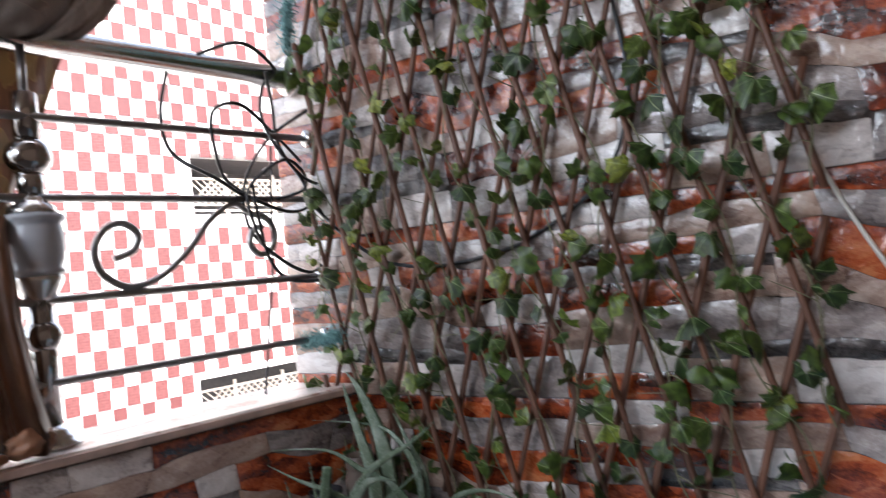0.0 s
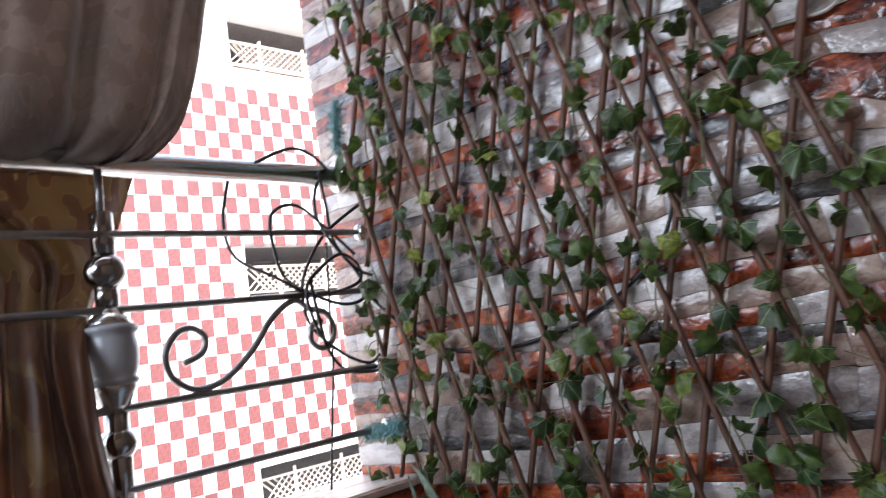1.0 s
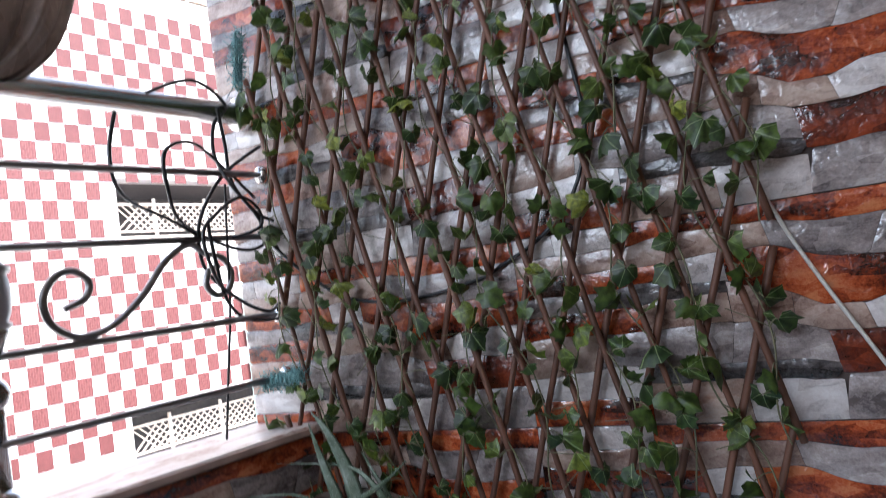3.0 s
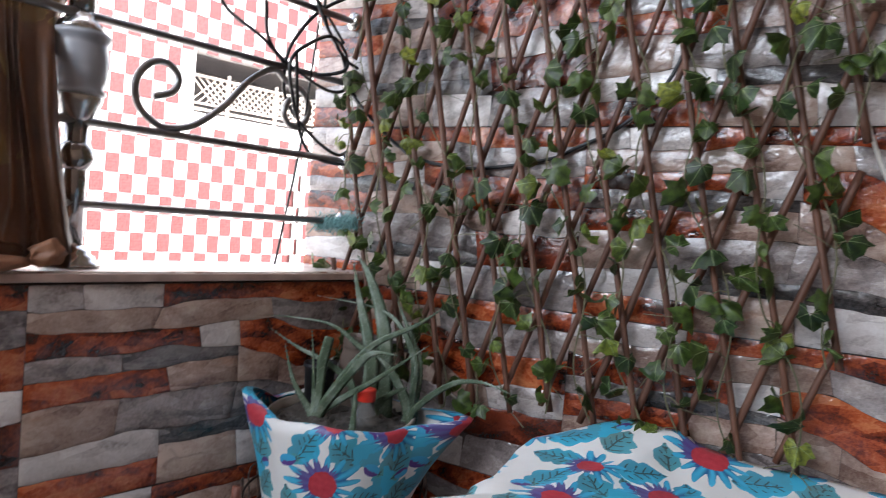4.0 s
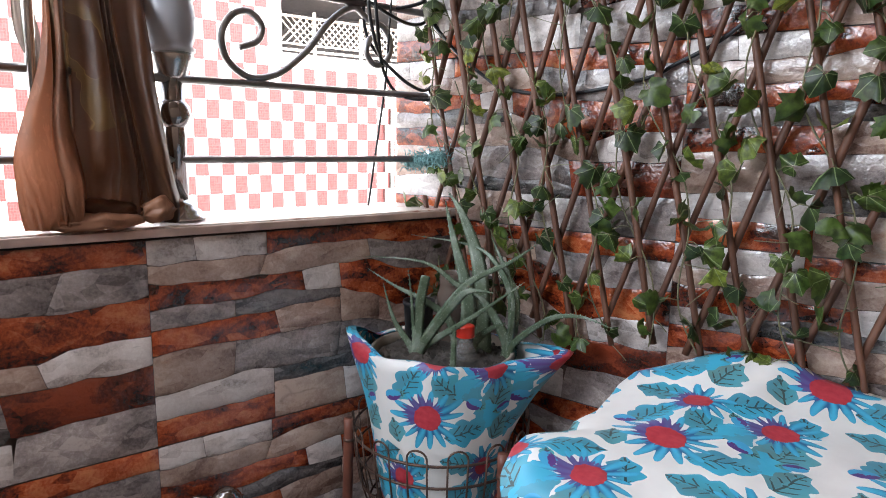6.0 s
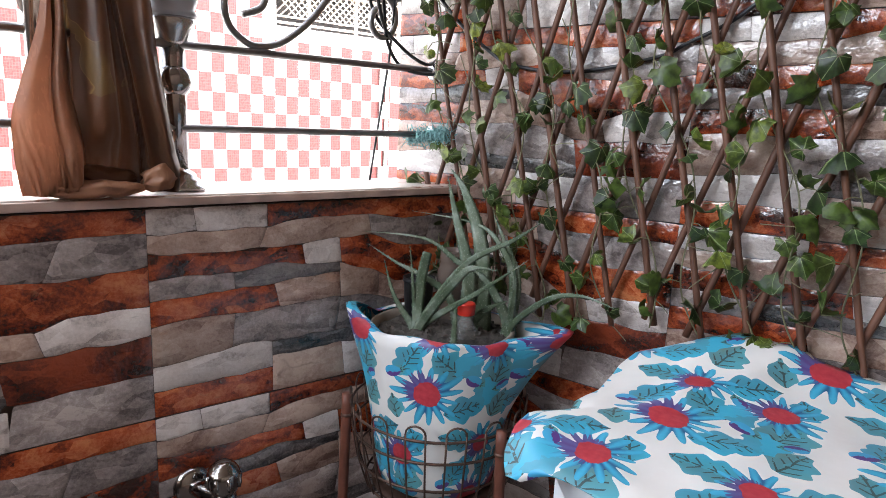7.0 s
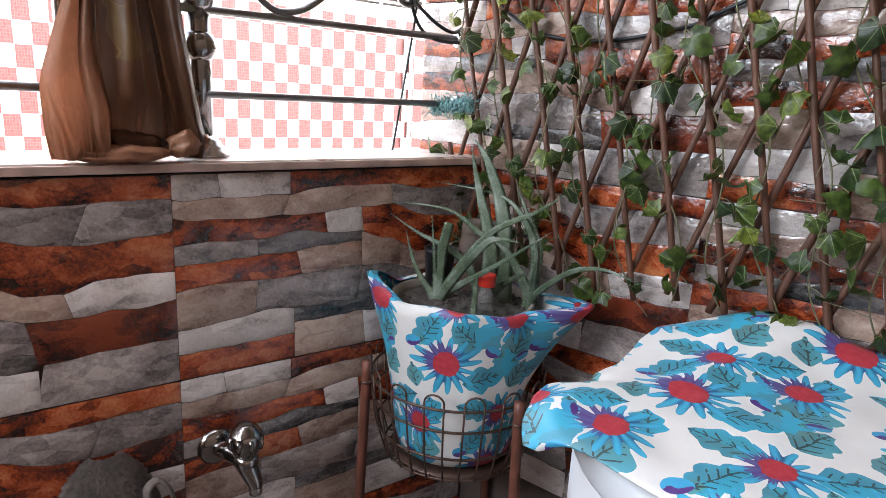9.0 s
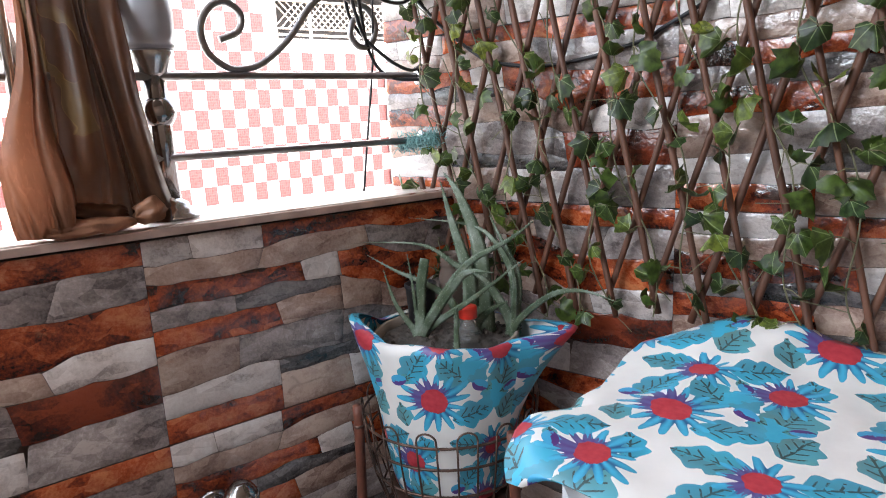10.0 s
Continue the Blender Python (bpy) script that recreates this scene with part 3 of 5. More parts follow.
for pts in ([(.17, 1.60), (-.231, 1.576), (-.16, 1.60), (-.08, 1.574), (-.107, 1.538), (-.118, 1.48), (-.105, 1.42), (-.06, 1.36), (-.03, 1.33), (.02, 1.29), (.10, 1.25)][1:],
            [(-.02, 1.50), (-.09, 1.452), (-.14, 1.40), (-.17, 1.34), (-.155, 1.27), (-.11, 1.21), (-.06, 1.185), (-.01, 1.20)],
            [(-.283, 1.540), (-.298, 1.466), (-.285, 1.401), (-.231, 1.356), (-.139, 1.325), (-.07, 1.335), (-.05, 1.37), (-.09, 1.395), (-.14, 1.37), (-.175, 1.33), (-.16, 1.26), (-.12, 1.225)],
            [(-.04, 1.40), (-.10, 1.455), (-.17, 1.49), (-.225, 1.47), (-.225, 1.41), (-.19, 1.355), (-.12, 1.305), (-.05, 1.305), (.0, 1.34)],
            [(-.11, 1.56), (-.09, 1.50), (-.085, 1.43), (-.06, 1.37), (-.03, 1.35)],
            [(-.165, 1.35), (-.155, 1.28), (-.125, 1.215), (-.09, 1.175), (-.03, 1.170), (.0, 1.19)],
            [(-.115, 1.42), (-.118, 1.30), (-.12, 1.20), (-.135, 1.10), (-.155, 0.975)]):
    path = [(-0.045 + 0.02 * math.sin(7 * i + y * 30), min(y, -0.01), z) for i, (y, z) in enumerate(pts)]
    part("cable", tube_bm(smooth_path(path, 7), 0.0033 if pts[-1][1] > 1 else 0.0022, 7), CABLE, cables)

wall_cable = root("wall_cable", "black cable running along the tiled wall behind the trellis", "cable")
part("cable", tube_bm(smooth_path([(-.075, -.02, 1.335), (-.03, -.012, 1.285), (.0, -.010, 1.255), (.06, -.009, 1.210), (.11, -.008, 1.185), (.22, -.008, 1.172), (.35, -.008, 1.19), (.40, -.009, 1.21), (.47, -.012, 1.245), (.53, -.014, 1.305), (.56, -.014, 1.40), (.55, -.012, 1.52), (.54, -.012, 1.7), (.54, -.012, 2.7)], 6), 0.0032, 7), CABLE, wall_cable)

# ---- the house across the street ----
D = -6.0
COL, ROW = 0.1392, 0.2
house = root("opposite_house", "house front across the street with red and white checked tiles", "house", LF)
Z0, Z1, Y0, Y1 = -3.3, 7.4, -5.0, 9.0
WINDOWS = [(2.28, 5.2, 2.05, 2.75), (2.18, 5.2, -0.35, 0.22), (2.38, 5.2, 4.95, 5.75)]
low = Z0
for k, (a, b, lo, hi) in enumerate(sorted(WINDOWS, key=lambda w: w[2])):
    part("wall", box_bm((D - 0.3, Y0, low), (D, Y1, lo)), WHITET, house, smooth=False)
    part("wall", box_bm((D - 0.3, Y0, lo), (D, a, hi)), WHITET, house, smooth=False)
    part("wall", box_bm((D - 0.3, b, lo), (D, Y1, hi)), WHITET, house, smooth=False)
    low = hi
part("wall", box_bm((D - 0.3, Y0, low), (D, Y1, Z1)), WHITET, house, smooth=False)
part("roof", box_bm((D - 4.0, Y0, Z1), (D + 0.25, Y1, Z1 + 0.15)), WHITET, house, smooth=False)
for a, b, lo, hi in WINDOWS:
    # back and soffit are coloured dark in place of the recess's shade
    win = part("balcony_opening", box_bm((D - 1.3, a - 0.2, lo - 0.2), (D - 1.25, b + 0.2, hi + 0.2)), SHADE, house, "balcony recess with its shade in the dark colour", smooth=False)
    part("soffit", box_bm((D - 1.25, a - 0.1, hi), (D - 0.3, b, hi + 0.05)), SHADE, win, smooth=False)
    h = min(0.3, (hi - lo) * 0.5)
    for zz, t in ((lo + 0.05, 0.022), (lo + 0.12, 0.016), (lo + 0.12 + h, 0.022)):
        part("rail", box_bm((D - 0.16, a, zz), (D - 0.12, b, zz + t)), WOODP, win, smooth=False)
    y = a + 0.45
    while y < b:
        part("rail_post", box_bm((D - 0.155, y, lo), (D - 0.125, y + 0.03, lo + 0.2 + h)), WOODP, win, smooth=False)
        y += 0.62
    lat = bmesh.new()
    y = a - h
    while y < b:
        for s in (1, -1):
            p0, p1 = (y, lo + 0.135), (y + h - 0.02, lo + 0.115 + h)
            if s < 0:
                p0, p1 = (p0[0], p1[1]), (p1[0], p0[1])
            if min(p0[0], p1[0]) >= a and max(p0[0], p1[0]) <= b:
                add_tube(lat, [(D - 0.14 + 0.006 * s, p0[0], p0[1]), (D - 0.14 + 0.006 * s, p1[0], p1[1])], 0.0075, 4)
        y += 0.082
    part("lattice", lat, WOODP, win, "cream metal lattice panel", smooth=False)


def check_bm(w, h):
    b = bmesh.new()
    add_box(b, (0.0002, 0.002, 0.002), (0.008, w - 0.002, h - 0.002))
    return b


red_mesh = None
upper_reds = bmesh.new()
for r in range(-6, 18):
    z = 1.10 + r * ROW
    for c in range(-17, 18):
        y = 1.421 + c * COL
        if (c + r) % 2 == 0 or y > 3.85 or y < -0.95:
            continue
        if any(a - 0.1 < y + 0.07 < b and z + 0.15 > lo and z + 0.05 < hi for a, b, lo, hi in WINDOWS):
            continue
        if z > 3.0 or z < 0.0:
            add_box(upper_reds, (D + 0.0002, y + 0.002, z + 0.002), (D + 0.008, y + COL - 0.002, z + ROW - 0.002))
            continue
        if red_mesh is None:
            ob = part("red_tile", check_bm(COL, ROW), REDM, house, smooth=False)
            red_mesh = ob.data
        else:
            ob = new("red_tile", red_mesh)
            ob.parent = house
        ob.location = (D, y, z)
tagged(part("far_red_tile", upper_reds, REDT, house, smooth=False), kind="stuff")
for y, rr in ((3.62, 0.018), (3.71, 0.022)):
    part("drain_pipe", tube_bm([(D + 0.05, y, -1.0), (D + 0.05, y, 1.75)], rr, 8), TEALP, house, "pale green drain pipe")

# ---- willow trellis on the side wall ----
trellis = root("trellis", "expanding brown willow trellis fixed to the tiled wall", "trellis")
sticks = []
for fam, slope, off, depth in ((0, 0.212, -0.0195, -0.036), (1, -0.305, -0.032, -0.0235)):
    for k in range(-6, 20):
        rnd = random.Random(fam * 100 + k)
        x0 = off + 0.0678 * k + rnd.uniform(-.004, .004)
        top, bot = 1.975 + rnd.uniform(-.012, .012), 0.772 + rnd.uniform(-.01, .03)
        pts = []
        n = 36
        for j in range(n + 1):
            z = top + (bot - top) * j / n
            bow = -0.010 * math.sin(math.pi * (1.975 - z) / 1.2) * (1 if fam == 0 else -1)
            x = x0 + (1.2 - z) * slope + bow * 0.6 + 0.0025 * noise.noise((z * 6, k * 3.1, fam * 9))
            if -0.052 + rnd.uniform(-.001, .001) < x < 0.785:
                pts.append((x, depth + 0.002 * noise.noise((z * 5, k, 7)), z))
        if len(pts) > 3:
            sticks.append((fam, pts))
            rr = 0.0047 + rnd.uniform(-.0006, .0008) + 0.0007 * pts[0][0]
            rad = [rr * (1 + 0.10 * noise.noise((q[2] * 30, k, fam))) for q in pts]
            part("stick", tube_bm(pts, rad, 8), STICK, trellis)

# ---- artificial ivy on it ----
def leaf_material():
    m, nt, b = material("ivy_leaf")
    info = nt.nodes.new("ShaderNodeObjectInfo")
    tc = nt.nodes.new("ShaderNodeTexCoord")
    sep = nt.nodes.new("ShaderNodeSeparateXYZ")
    nt.links.new(tc.outputs["Object"], sep.inputs[0])
    x, y = sep.outputs[0], sep.outputs[1]
    ang = m_(nt, 'ARCTAN2', x, y)
    rad = m_(nt, 'SQRT', m_(nt, 'ADD', m_(nt, 'MULTIPLY', x, x), m_(nt, 'MULTIPLY', y, y)))
    v = m_(nt, 'MULTIPLY', m_(nt, 'ABSOLUTE', m_(nt, 'SINE', m_(nt, 'MULTIPLY', ang, 3.4))), rad)
    vein = m_(nt, 'LESS_THAN', v, 0.0021)
    n1 = node(nt, "ShaderNodeTexNoise", Vector=tc.outputs["Object"], Scale=90.0, Detail=5.0)
    base = ramp(nt, info.outputs["Random"], [(0.0, (0.014, 0.030, 0.010)), (0.45, (0.028, 0.056, 0.014)), (0.74, (0.055, 0.088, 0.018)), (0.88, (0.100, 0.135, 0.024)), (1.0, (0.19, 0.21, 0.032))])
    mot = ramp(nt, n1.outputs[0], [(0.38, (0.45, 0.45, 0.42)), (0.62, (1.65, 1.6, 1.3))])
    col = mixc(nt, 1.0, base, mot, 'MULTIPLY')
    pale = mixc(nt, 0.6, base, (0.36, 0.45, 0.20))
    col = mixc(nt, m_(nt, 'MULTIPLY', m_(nt, 'MULTIPLY', vein, n1.outputs[0]), 1.5), col, pale)
    nt.links.new(col, b.inputs["Base Color"])
    b.inputs["Roughness"].default_value = 0.42
    b.inputs["Transmission Weight"].default_value = 0.0
    bump(nt, b, m_(nt, 'ADD', n1.outputs[0], vein), 0.25, 0.001)
    out = nt.nodes["Material Output"]
    tr = nt.nodes.new("ShaderNodeBsdfTranslucent")
    nt.links.new(mixc(nt, 0.5, col, (0.18, 0.28, 0.04)), tr.inputs[0])
    mix = nt.nodes.new("ShaderNodeMixShader")
    mix.inputs[0].default_value = 0.14
    nt.links.new(b.outputs[0], mix.inputs[1])
    nt.links.new(tr.outputs[0], mix.inputs[2])
    nt.links.new(mix.outputs[0], out.inputs[0])
    return m


IVY = leaf_material()


def ivy_leaf_mesh(seed):
    """A five-lobed leaf, stalk at the origin, tip towards +y, about 5 cm across, gently folded."""
    rnd = random.Random(seed)
    lobes = [(-152, .016), (-128, .023), (-100, .0205), (-72, .0275), (-50, .0230), (-32, .0275), (-16, .0285), (0, .037),
             (16, .0285), (32, .0275), (50, .0230), (72, .0275), (100, .0205), (128, .023), (152, .016)]
    bm = bmesh.new()

    def lift(px, py):
        return -(0.34 + 0.22 * (seed % 4)) * abs(px) + 0.30 * abs(px) * math.sin(px * 150 + py * 90 + seed * 2) - (4.0 + 4.0 * (seed % 3)) * (py - 0.01) ** 2
    c = bm.verts.new((0, 0.004, 0))
    outer, inner = [], []
    for a, r in lobes:
        r *= rnd.uniform(0.9, 1.1)
        a = radians(a + rnd.uniform(-4, 4))
        for lst, f in ((inner, 0.55), (outer, 1.0)):
            px, py = f * r * math.sin(a), 0.006 + f * r * math.cos(a)
            lst.append(bm.verts.new((px, py, lift(px, py) + rnd.uniform(-.0025, .0025) * f)))
    for k in range(len(lobes) - 1):
        bm.faces.new((c, inner[k], inner[k + 1]))
        bm.faces.new((inner[k], outer[k], outer[k + 1], inner[k + 1]))
    bm.normal_update()
    me = bpy.data.meshes.new("leaf")
    bm.to_mesh(me)
    bm.free()
    me.materials.append(IVY)
    me.shade_smooth()
    return me


LEAVES = [ivy_leaf_mesh(s) for s in range(12)]
ivy = root("ivy_garland", "artificial green ivy garlands woven through the willow trellis", "ivy")
rnd = random.Random(11)
vines = bmesh.new()
spots = []
for i, (fam, pts) in enumerate(sticks):
    if fam or len(pts) < 5:
        continue
    ph = rnd.uniform(0, 6)
    path = []
    z_top = pts[0][2]
    for j in range(0, len(pts)):
        x, y, z = pts[j]
        a = ph + z * 21
        path.append((x + 0.017 * math.sin(a) + 0.010 * noise.noise((z * 9, i, 2)), y - 0.010 - 0.008 * math.cos(a), z))
    sp = smooth_path(path, 3)
    add_tube(vines, sp, 0.0013, 5, caps=False)
    for j in range(2, len(sp) - 1, 2):
        spots.append((sp[j], i))
    # free tendrils
    for _ in range(9):
        q = Vector(rnd.choice(sp))
        d = Vector((rnd.uniform(-1, 1), rnd.uniform(-.35, .1), rnd.uniform(-.8, .8))).normalized()
        L_ = rnd.uniform(.02, .05)
        bend = Vector((rnd.uniform(-.02, .02), 0, rnd.uniform(-.02, .02)))
        add_tube(vines, [q, q + d * L_ * .5 + bend * .4, q + d * L_ + bend], 0.0008, 4, caps=False)
rnd.shuffle(spots)
chosen = []
cell = {}
for q, i in spots:
    key = (round(q.x / 0.033), round(q.z / 0.037))
    dens = 0.66 + 0.25 * min(1, max(0, q.x / 0.6))
    if cell.get(key) or rnd.random() > dens or q.x > 0.79:
        continue
    cell[key] = True
    chosen.append(q)
extra = bmesh.new()
for n_, q in enumerate(chosen):
    side = rnd.uniform(-1.3, 1.3)
    out = Vector((math.sin(side) * 0.024, -0.006 - 0.012 * rnd.random(), rnd.uniform(-.02, .012)))
    base = Vector(q) + out
    add_tube(vines, [q, Vector(q) + out * .5 + Vector((0, -.004, .004)), base], 0.0009, 4, caps=False)
    size = rnd.uniform(0.60, 1.0) * (0.90 + 0.12 * min(1, max(0, base.x)))
    hang = rnd.gauss(0, 42)
    m = (Matrix.Translation(base) @ Euler((radians(rnd.gauss(0, 34)), 0, radians(rnd.gauss(0, 52)))).to_matrix().to_4x4()
         @ Matrix(((1, 0, 0, 0), (0, 0, -1, 0), (0, 1, 0, 0), (0, 0, 0, 1))) @ Euler((radians(rnd.gauss(-12, 16)), 0, radians(180 + hang))).to_matrix().to_4x4()
         @ Matrix.Scale(size, 4))
    me = rnd.choice(LEAVES)
    if n_ < 300:
        ob = new("leaf", me)
        ob.parent = ivy
        ob.matrix_basis = m
    else:
        k0 = len(extra.verts)
        extra.from_mesh(me)
        extra.verts.ensure_lookup_table()
        bmesh.ops.transform(extra, matrix=m, verts=extra.verts[k0:])
if len(extra.verts):
    tagged(part("more_leaf_growth", extra, IVY, ivy), kind="stuff")
part("vine", vines, WIREM, ivy, "thin twisted green-brown stems")

# ---- cords and twine on the wall ----
cord = root("white_cord", "thin white cord looped down the tiled wall", "cord")
part("cord", tube_bm(smooth_path([(.60, -.012, 1.566), (.68, -.012, 1.548), (.759, -.012, 1.538), (.793, -.012, 1.540), (.812, -.012, 1.573), (.797, -.012, 1.644), (.769, -.012, 1.726), (.74, -.012, 1.80)], 8), 0.0026, 8), CORD, cord)
part("cord", tube_bm(smooth_path([(.772, -.03, 1.27), (.790, -.012, 1.228), (.805, -.008, 1.190), (.838, -.008, 1.118), (.90, -.008, .99), (.96, -.008, .85), (1.0, -.008, .5)], 8), 0.0028, 8), CORD, cord)


def twine(name, label, a, b, n, spread, seed):
    r_ = random.Random(seed)
    bm = bmesh.new()
    a, b = Vector(a), Vector(b)
    for _ in range(n):
        q = a.lerp(b, r_.random()) + Vector([r_.gauss(0, spread) for _ in range(3)])
        d = Vector([r_.gauss(0, 1) for _ in range(3)]).normalized() * r_.uniform(.008, .02)
        add_tube(bm, [q - d, q + Vector([r_.gauss(0, .003) for _ in range(3)]), q + d], 0.0007, 3, caps=False)
    for k in range(9):
        f = (k + .5) / 9
        c = a.lerp(b, f)
        add_tube(bm, [c + Vector((0.0, 0.009 * math.cos(t), 0.009 * math.sin(t))) for t in np.linspace(0, 6.2, 12)], 0.0022, 5)
    th = root(name, label, "twine")
    tagged(part("frayed_fibre", bm, TEALTW, th), kind="stuff")


twine("bar_twine", "frayed teal twine tying the lowest bar to the trellis", (-.085, -.045, 1.054), (.005, -.040, 1.062), 260, 0.0065, 3)
twine("rail_twine", "frayed teal twine tying the trellis above the rail", (-.050, -.038, 1.71), (-.062, -.042, 1.605), 200, 0.006, 4)

# ---- printed floral oilcloth ----
def floral():
    m, nt, b = material("floral_oilcloth")
    uv = nt.nodes.new("ShaderNodeUVMap")
    sep0 = nt.nodes.new("ShaderNodeSeparateXYZ")
    wob = node(nt, "ShaderNodeTexNoise", Vector=uv.outputs[0], Scale=22.0, Detail=2.0)
    nt.links.new(uv.outputs[0], sep0.inputs[0])
    W, H = 0.25, 0.215
    vrow = m_(nt, 'FLOOR', m_(nt, 'DIVIDE', sep0.outputs[1], H))
    u = m_(nt, 'ADD', sep0.outputs[0], m_(nt, 'MULTIPLY', vrow, 0.092))
    u = m_(nt, 'MULTIPLY', m_(nt, 'FRACT', m_(nt, 'DIVIDE', u, W)), W)
    v = m_(nt, 'MULTIPLY', m_(nt, 'FRACT', m_(nt, 'DIVIDE', sep0.outputs[1], H)), H)
    wv = m_(nt, 'MULTIPLY', m_(nt, 'SUBTRACT', wob.outputs[0], 0.5), 0.012)
    u = m_(nt, 'ADD', u, wv)
    grain = node(nt, "ShaderNodeTexNoise", Vector=uv.outputs[0], Scale=130.0, Detail=4.0)
    blotch = node(nt, "ShaderNodeTexNoise", Vector=uv.outputs[0], Scale=30.0, Detail=3.0)
    col = mixc(nt, blotch.outputs[0], (0.70, 0.68, 0.65), (0.80, 0.785, 0.76))

    def local(cx, cy, ang):
        dx, dy = m_(nt, 'SUBTRACT', u, cx), m_(nt, 'SUBTRACT', v, cy)
        c, s = math.cos(radians(ang)), math.sin(radians(ang))
        return (m_(nt, 'ADD', m_(nt, 'MULTIPLY', dx, c), m_(nt, 'MULTIPLY', dy, s)),
                m_(nt, 'SUBTRACT', m_(nt, 'MULTIPLY', dy, c), m_(nt, 'MULTIPLY', dx, s)))

    def leaf(col, cx, cy, ln, wd, ang, tone, teeth=0.0, veins=True):
        ln, wd = ln * 0.82, wd * 1.28
        x, y = local(cx, cy, ang)
        q = m_(nt, 'DIVIDE', x, ln)
        edge = m_(nt, 'MULTIPLY', m_(nt, 'MULTIPLY', m_(nt, 'SUBTRACT', 1.0, m_(nt, 'MULTIPLY', q, q)), m_(nt, 'SUBTRACT', 1.0, m_(nt, 'MULTIPLY', q, 0.35))), wd)
        edge = m_(nt, 'MULTIPLY', edge, m_(nt, 'ADD', 0.74, m_(nt, 'MULTIPLY', m_(nt, 'ABSOLUTE', m_(nt, 'SINE', m_(nt, 'ADD', m_(nt, 'MULTIPLY', x, 105.0), ang))), 0.32)))
        if teeth:
            edge = m_(nt, 'ADD', edge, m_(nt, 'MULTIPLY', m_(nt, 'PINGPONG', x, 0.009), teeth))
        ay = m_(nt, 'ABSOLUTE', y)
        mask = m_(nt, 'MULTIPLY', m_(nt, 'LESS_THAN', ay, edge), m_(nt, 'LESS_THAN', m_(nt, 'ABSOLUTE', q), 1.0))
        tone_ = mixc(nt, m_(nt, 'GREATER_THAN', m_(nt, 'ADD', y, m_(nt, 'MULTIPLY', m_(nt, 'SUBTRACT', grain.outputs[0], 0.5), 0.02)), 0.003), tone, tuple(c * 0.72 for c in (tone[0] + 0.06, tone[1], tone[2] * 0.92)))
        shade = mixc(nt, m_(nt, 'MULTIPLY', m_(nt, 'SUBTRACT', blotch.outputs[0], 0.25), 1.3), tone_, (0.05, 0.40, 0.58))
        col = mixc(nt, mask, col, shade)
        if veins:
            sl = m_(nt, 'PINGPONG', m_(nt, 'ADD', x, m_(nt, 'MULTIPLY', ay, -0.9)), 0.0065)
            vm = m_(nt, 'MAXIMUM', m_(nt, 'LESS_THAN', ay, 0.0013), m_(nt, 'MULTIPLY', m_(nt, 'LESS_THAN', sl, 0.0014), m_(nt, 'LESS_THAN', ay, m_(nt, 'MULTIPLY', edge, 0.6))))
            vm = m_(nt, 'MULTIPLY', m_(nt, 'MULTIPLY', vm, mask), m_(nt, 'GREATER_THAN', m_(nt, 'ADD', grain.outputs[0], m_(nt, 'MULTIPLY', blotch.outputs[0], 0.5)), 0.66))
            col = mixc(nt, m_(nt, 'MULTIPLY', vm, 0.85), col, (0.035, 0.032, 0.026))
            wash = m_(nt, 'MULTIPLY', m_(nt, 'MULTIPLY', m_(nt, 'SUBTRACT', 1.0, m_(nt, 'DIVIDE', ay, m_(nt, 'MAXIMUM', edge, 0.001))), mask), m_(nt, 'MULTIPLY', blotch.outputs[0], 0.45))
            col = mixc(nt, m_(nt, 'MAXIMUM', wash, 0.0), col, (0.045, 0.075, 0.06))
        return col

    def flower(col, cx, cy, R, n, ang):
        x, y = local(cx, cy, ang)
        d = m_(nt, 'SQRT', m_(nt, 'ADD', m_(nt, 'MULTIPLY', x, x), m_(nt, 'MULTIPLY', y, y)))
        a = m_(nt, 'ARCTAN2', y, x)
        pet = m_(nt, 'SUBTRACT', 1.0, m_(nt, 'POWER', m_(nt, 'ABSOLUTE', m_(nt, 'SINE', m_(nt, 'MULTIPLY', a, n / 2))), 2.3))
        var = m_(nt, 'MULTIPLY', m_(nt, 'ADD', m_(nt, 'SINE', m_(nt, 'MULTIPLY', a, 3.0)), m_(nt, 'SINE', m_(nt, 'ADD', m_(nt, 'MULTIPLY', a, 5.0), cx * 70))), 0.085)
        pr = m_(nt, 'MULTIPLY', m_(nt, 'ADD', m_(nt, 'ADD', m_(nt, 'MULTIPLY', pet, 0.50), 0.58), var), R)
        mask = m_(nt, 'LESS_THAN', d, pr)
        pc = mixc(nt, m_(nt, 'ADD', pet, m_(nt, 'MULTIPLY', m_(nt, 'SUBTRACT', grain.outputs[0], 0.5), 0.5)), (0.02, 0.11, 0.27), (0.055, 0.42, 0.63))
        col = mixc(nt, mask, col, pc)
        side = m_(nt, 'ADD', 0.52, m_(nt, 'MULTIPLY', m_(nt, 'SINE', m_(nt, 'ADD', a, -0.6)), 0.28))
        side = m_(nt, 'ADD', side, m_(nt, 'MULTIPLY', m_(nt, 'SINE', m_(nt, 'MULTIPLY', a, 41.0)), 0.07))
        ring = m_(nt, 'MULTIPLY', m_(nt, 'LESS_THAN', m_(nt, 'ADD', d, m_(nt, 'MULTIPLY', grain.outputs[0], 0.014)), m_(nt, 'ADD', m_(nt, 'MULTIPLY', side, R), 0.007)), mask)
        col = mixc(nt, m_(nt, 'MULTIPLY', ring, 0.85), col, (0.12, 0.05, 0.22))
        red = m_(nt, 'LESS_THAN', m_(nt, 'ADD', d, m_(nt, 'MULTIPLY', grain.outputs[0], 0.008)), 0.43 * R + 0.004)
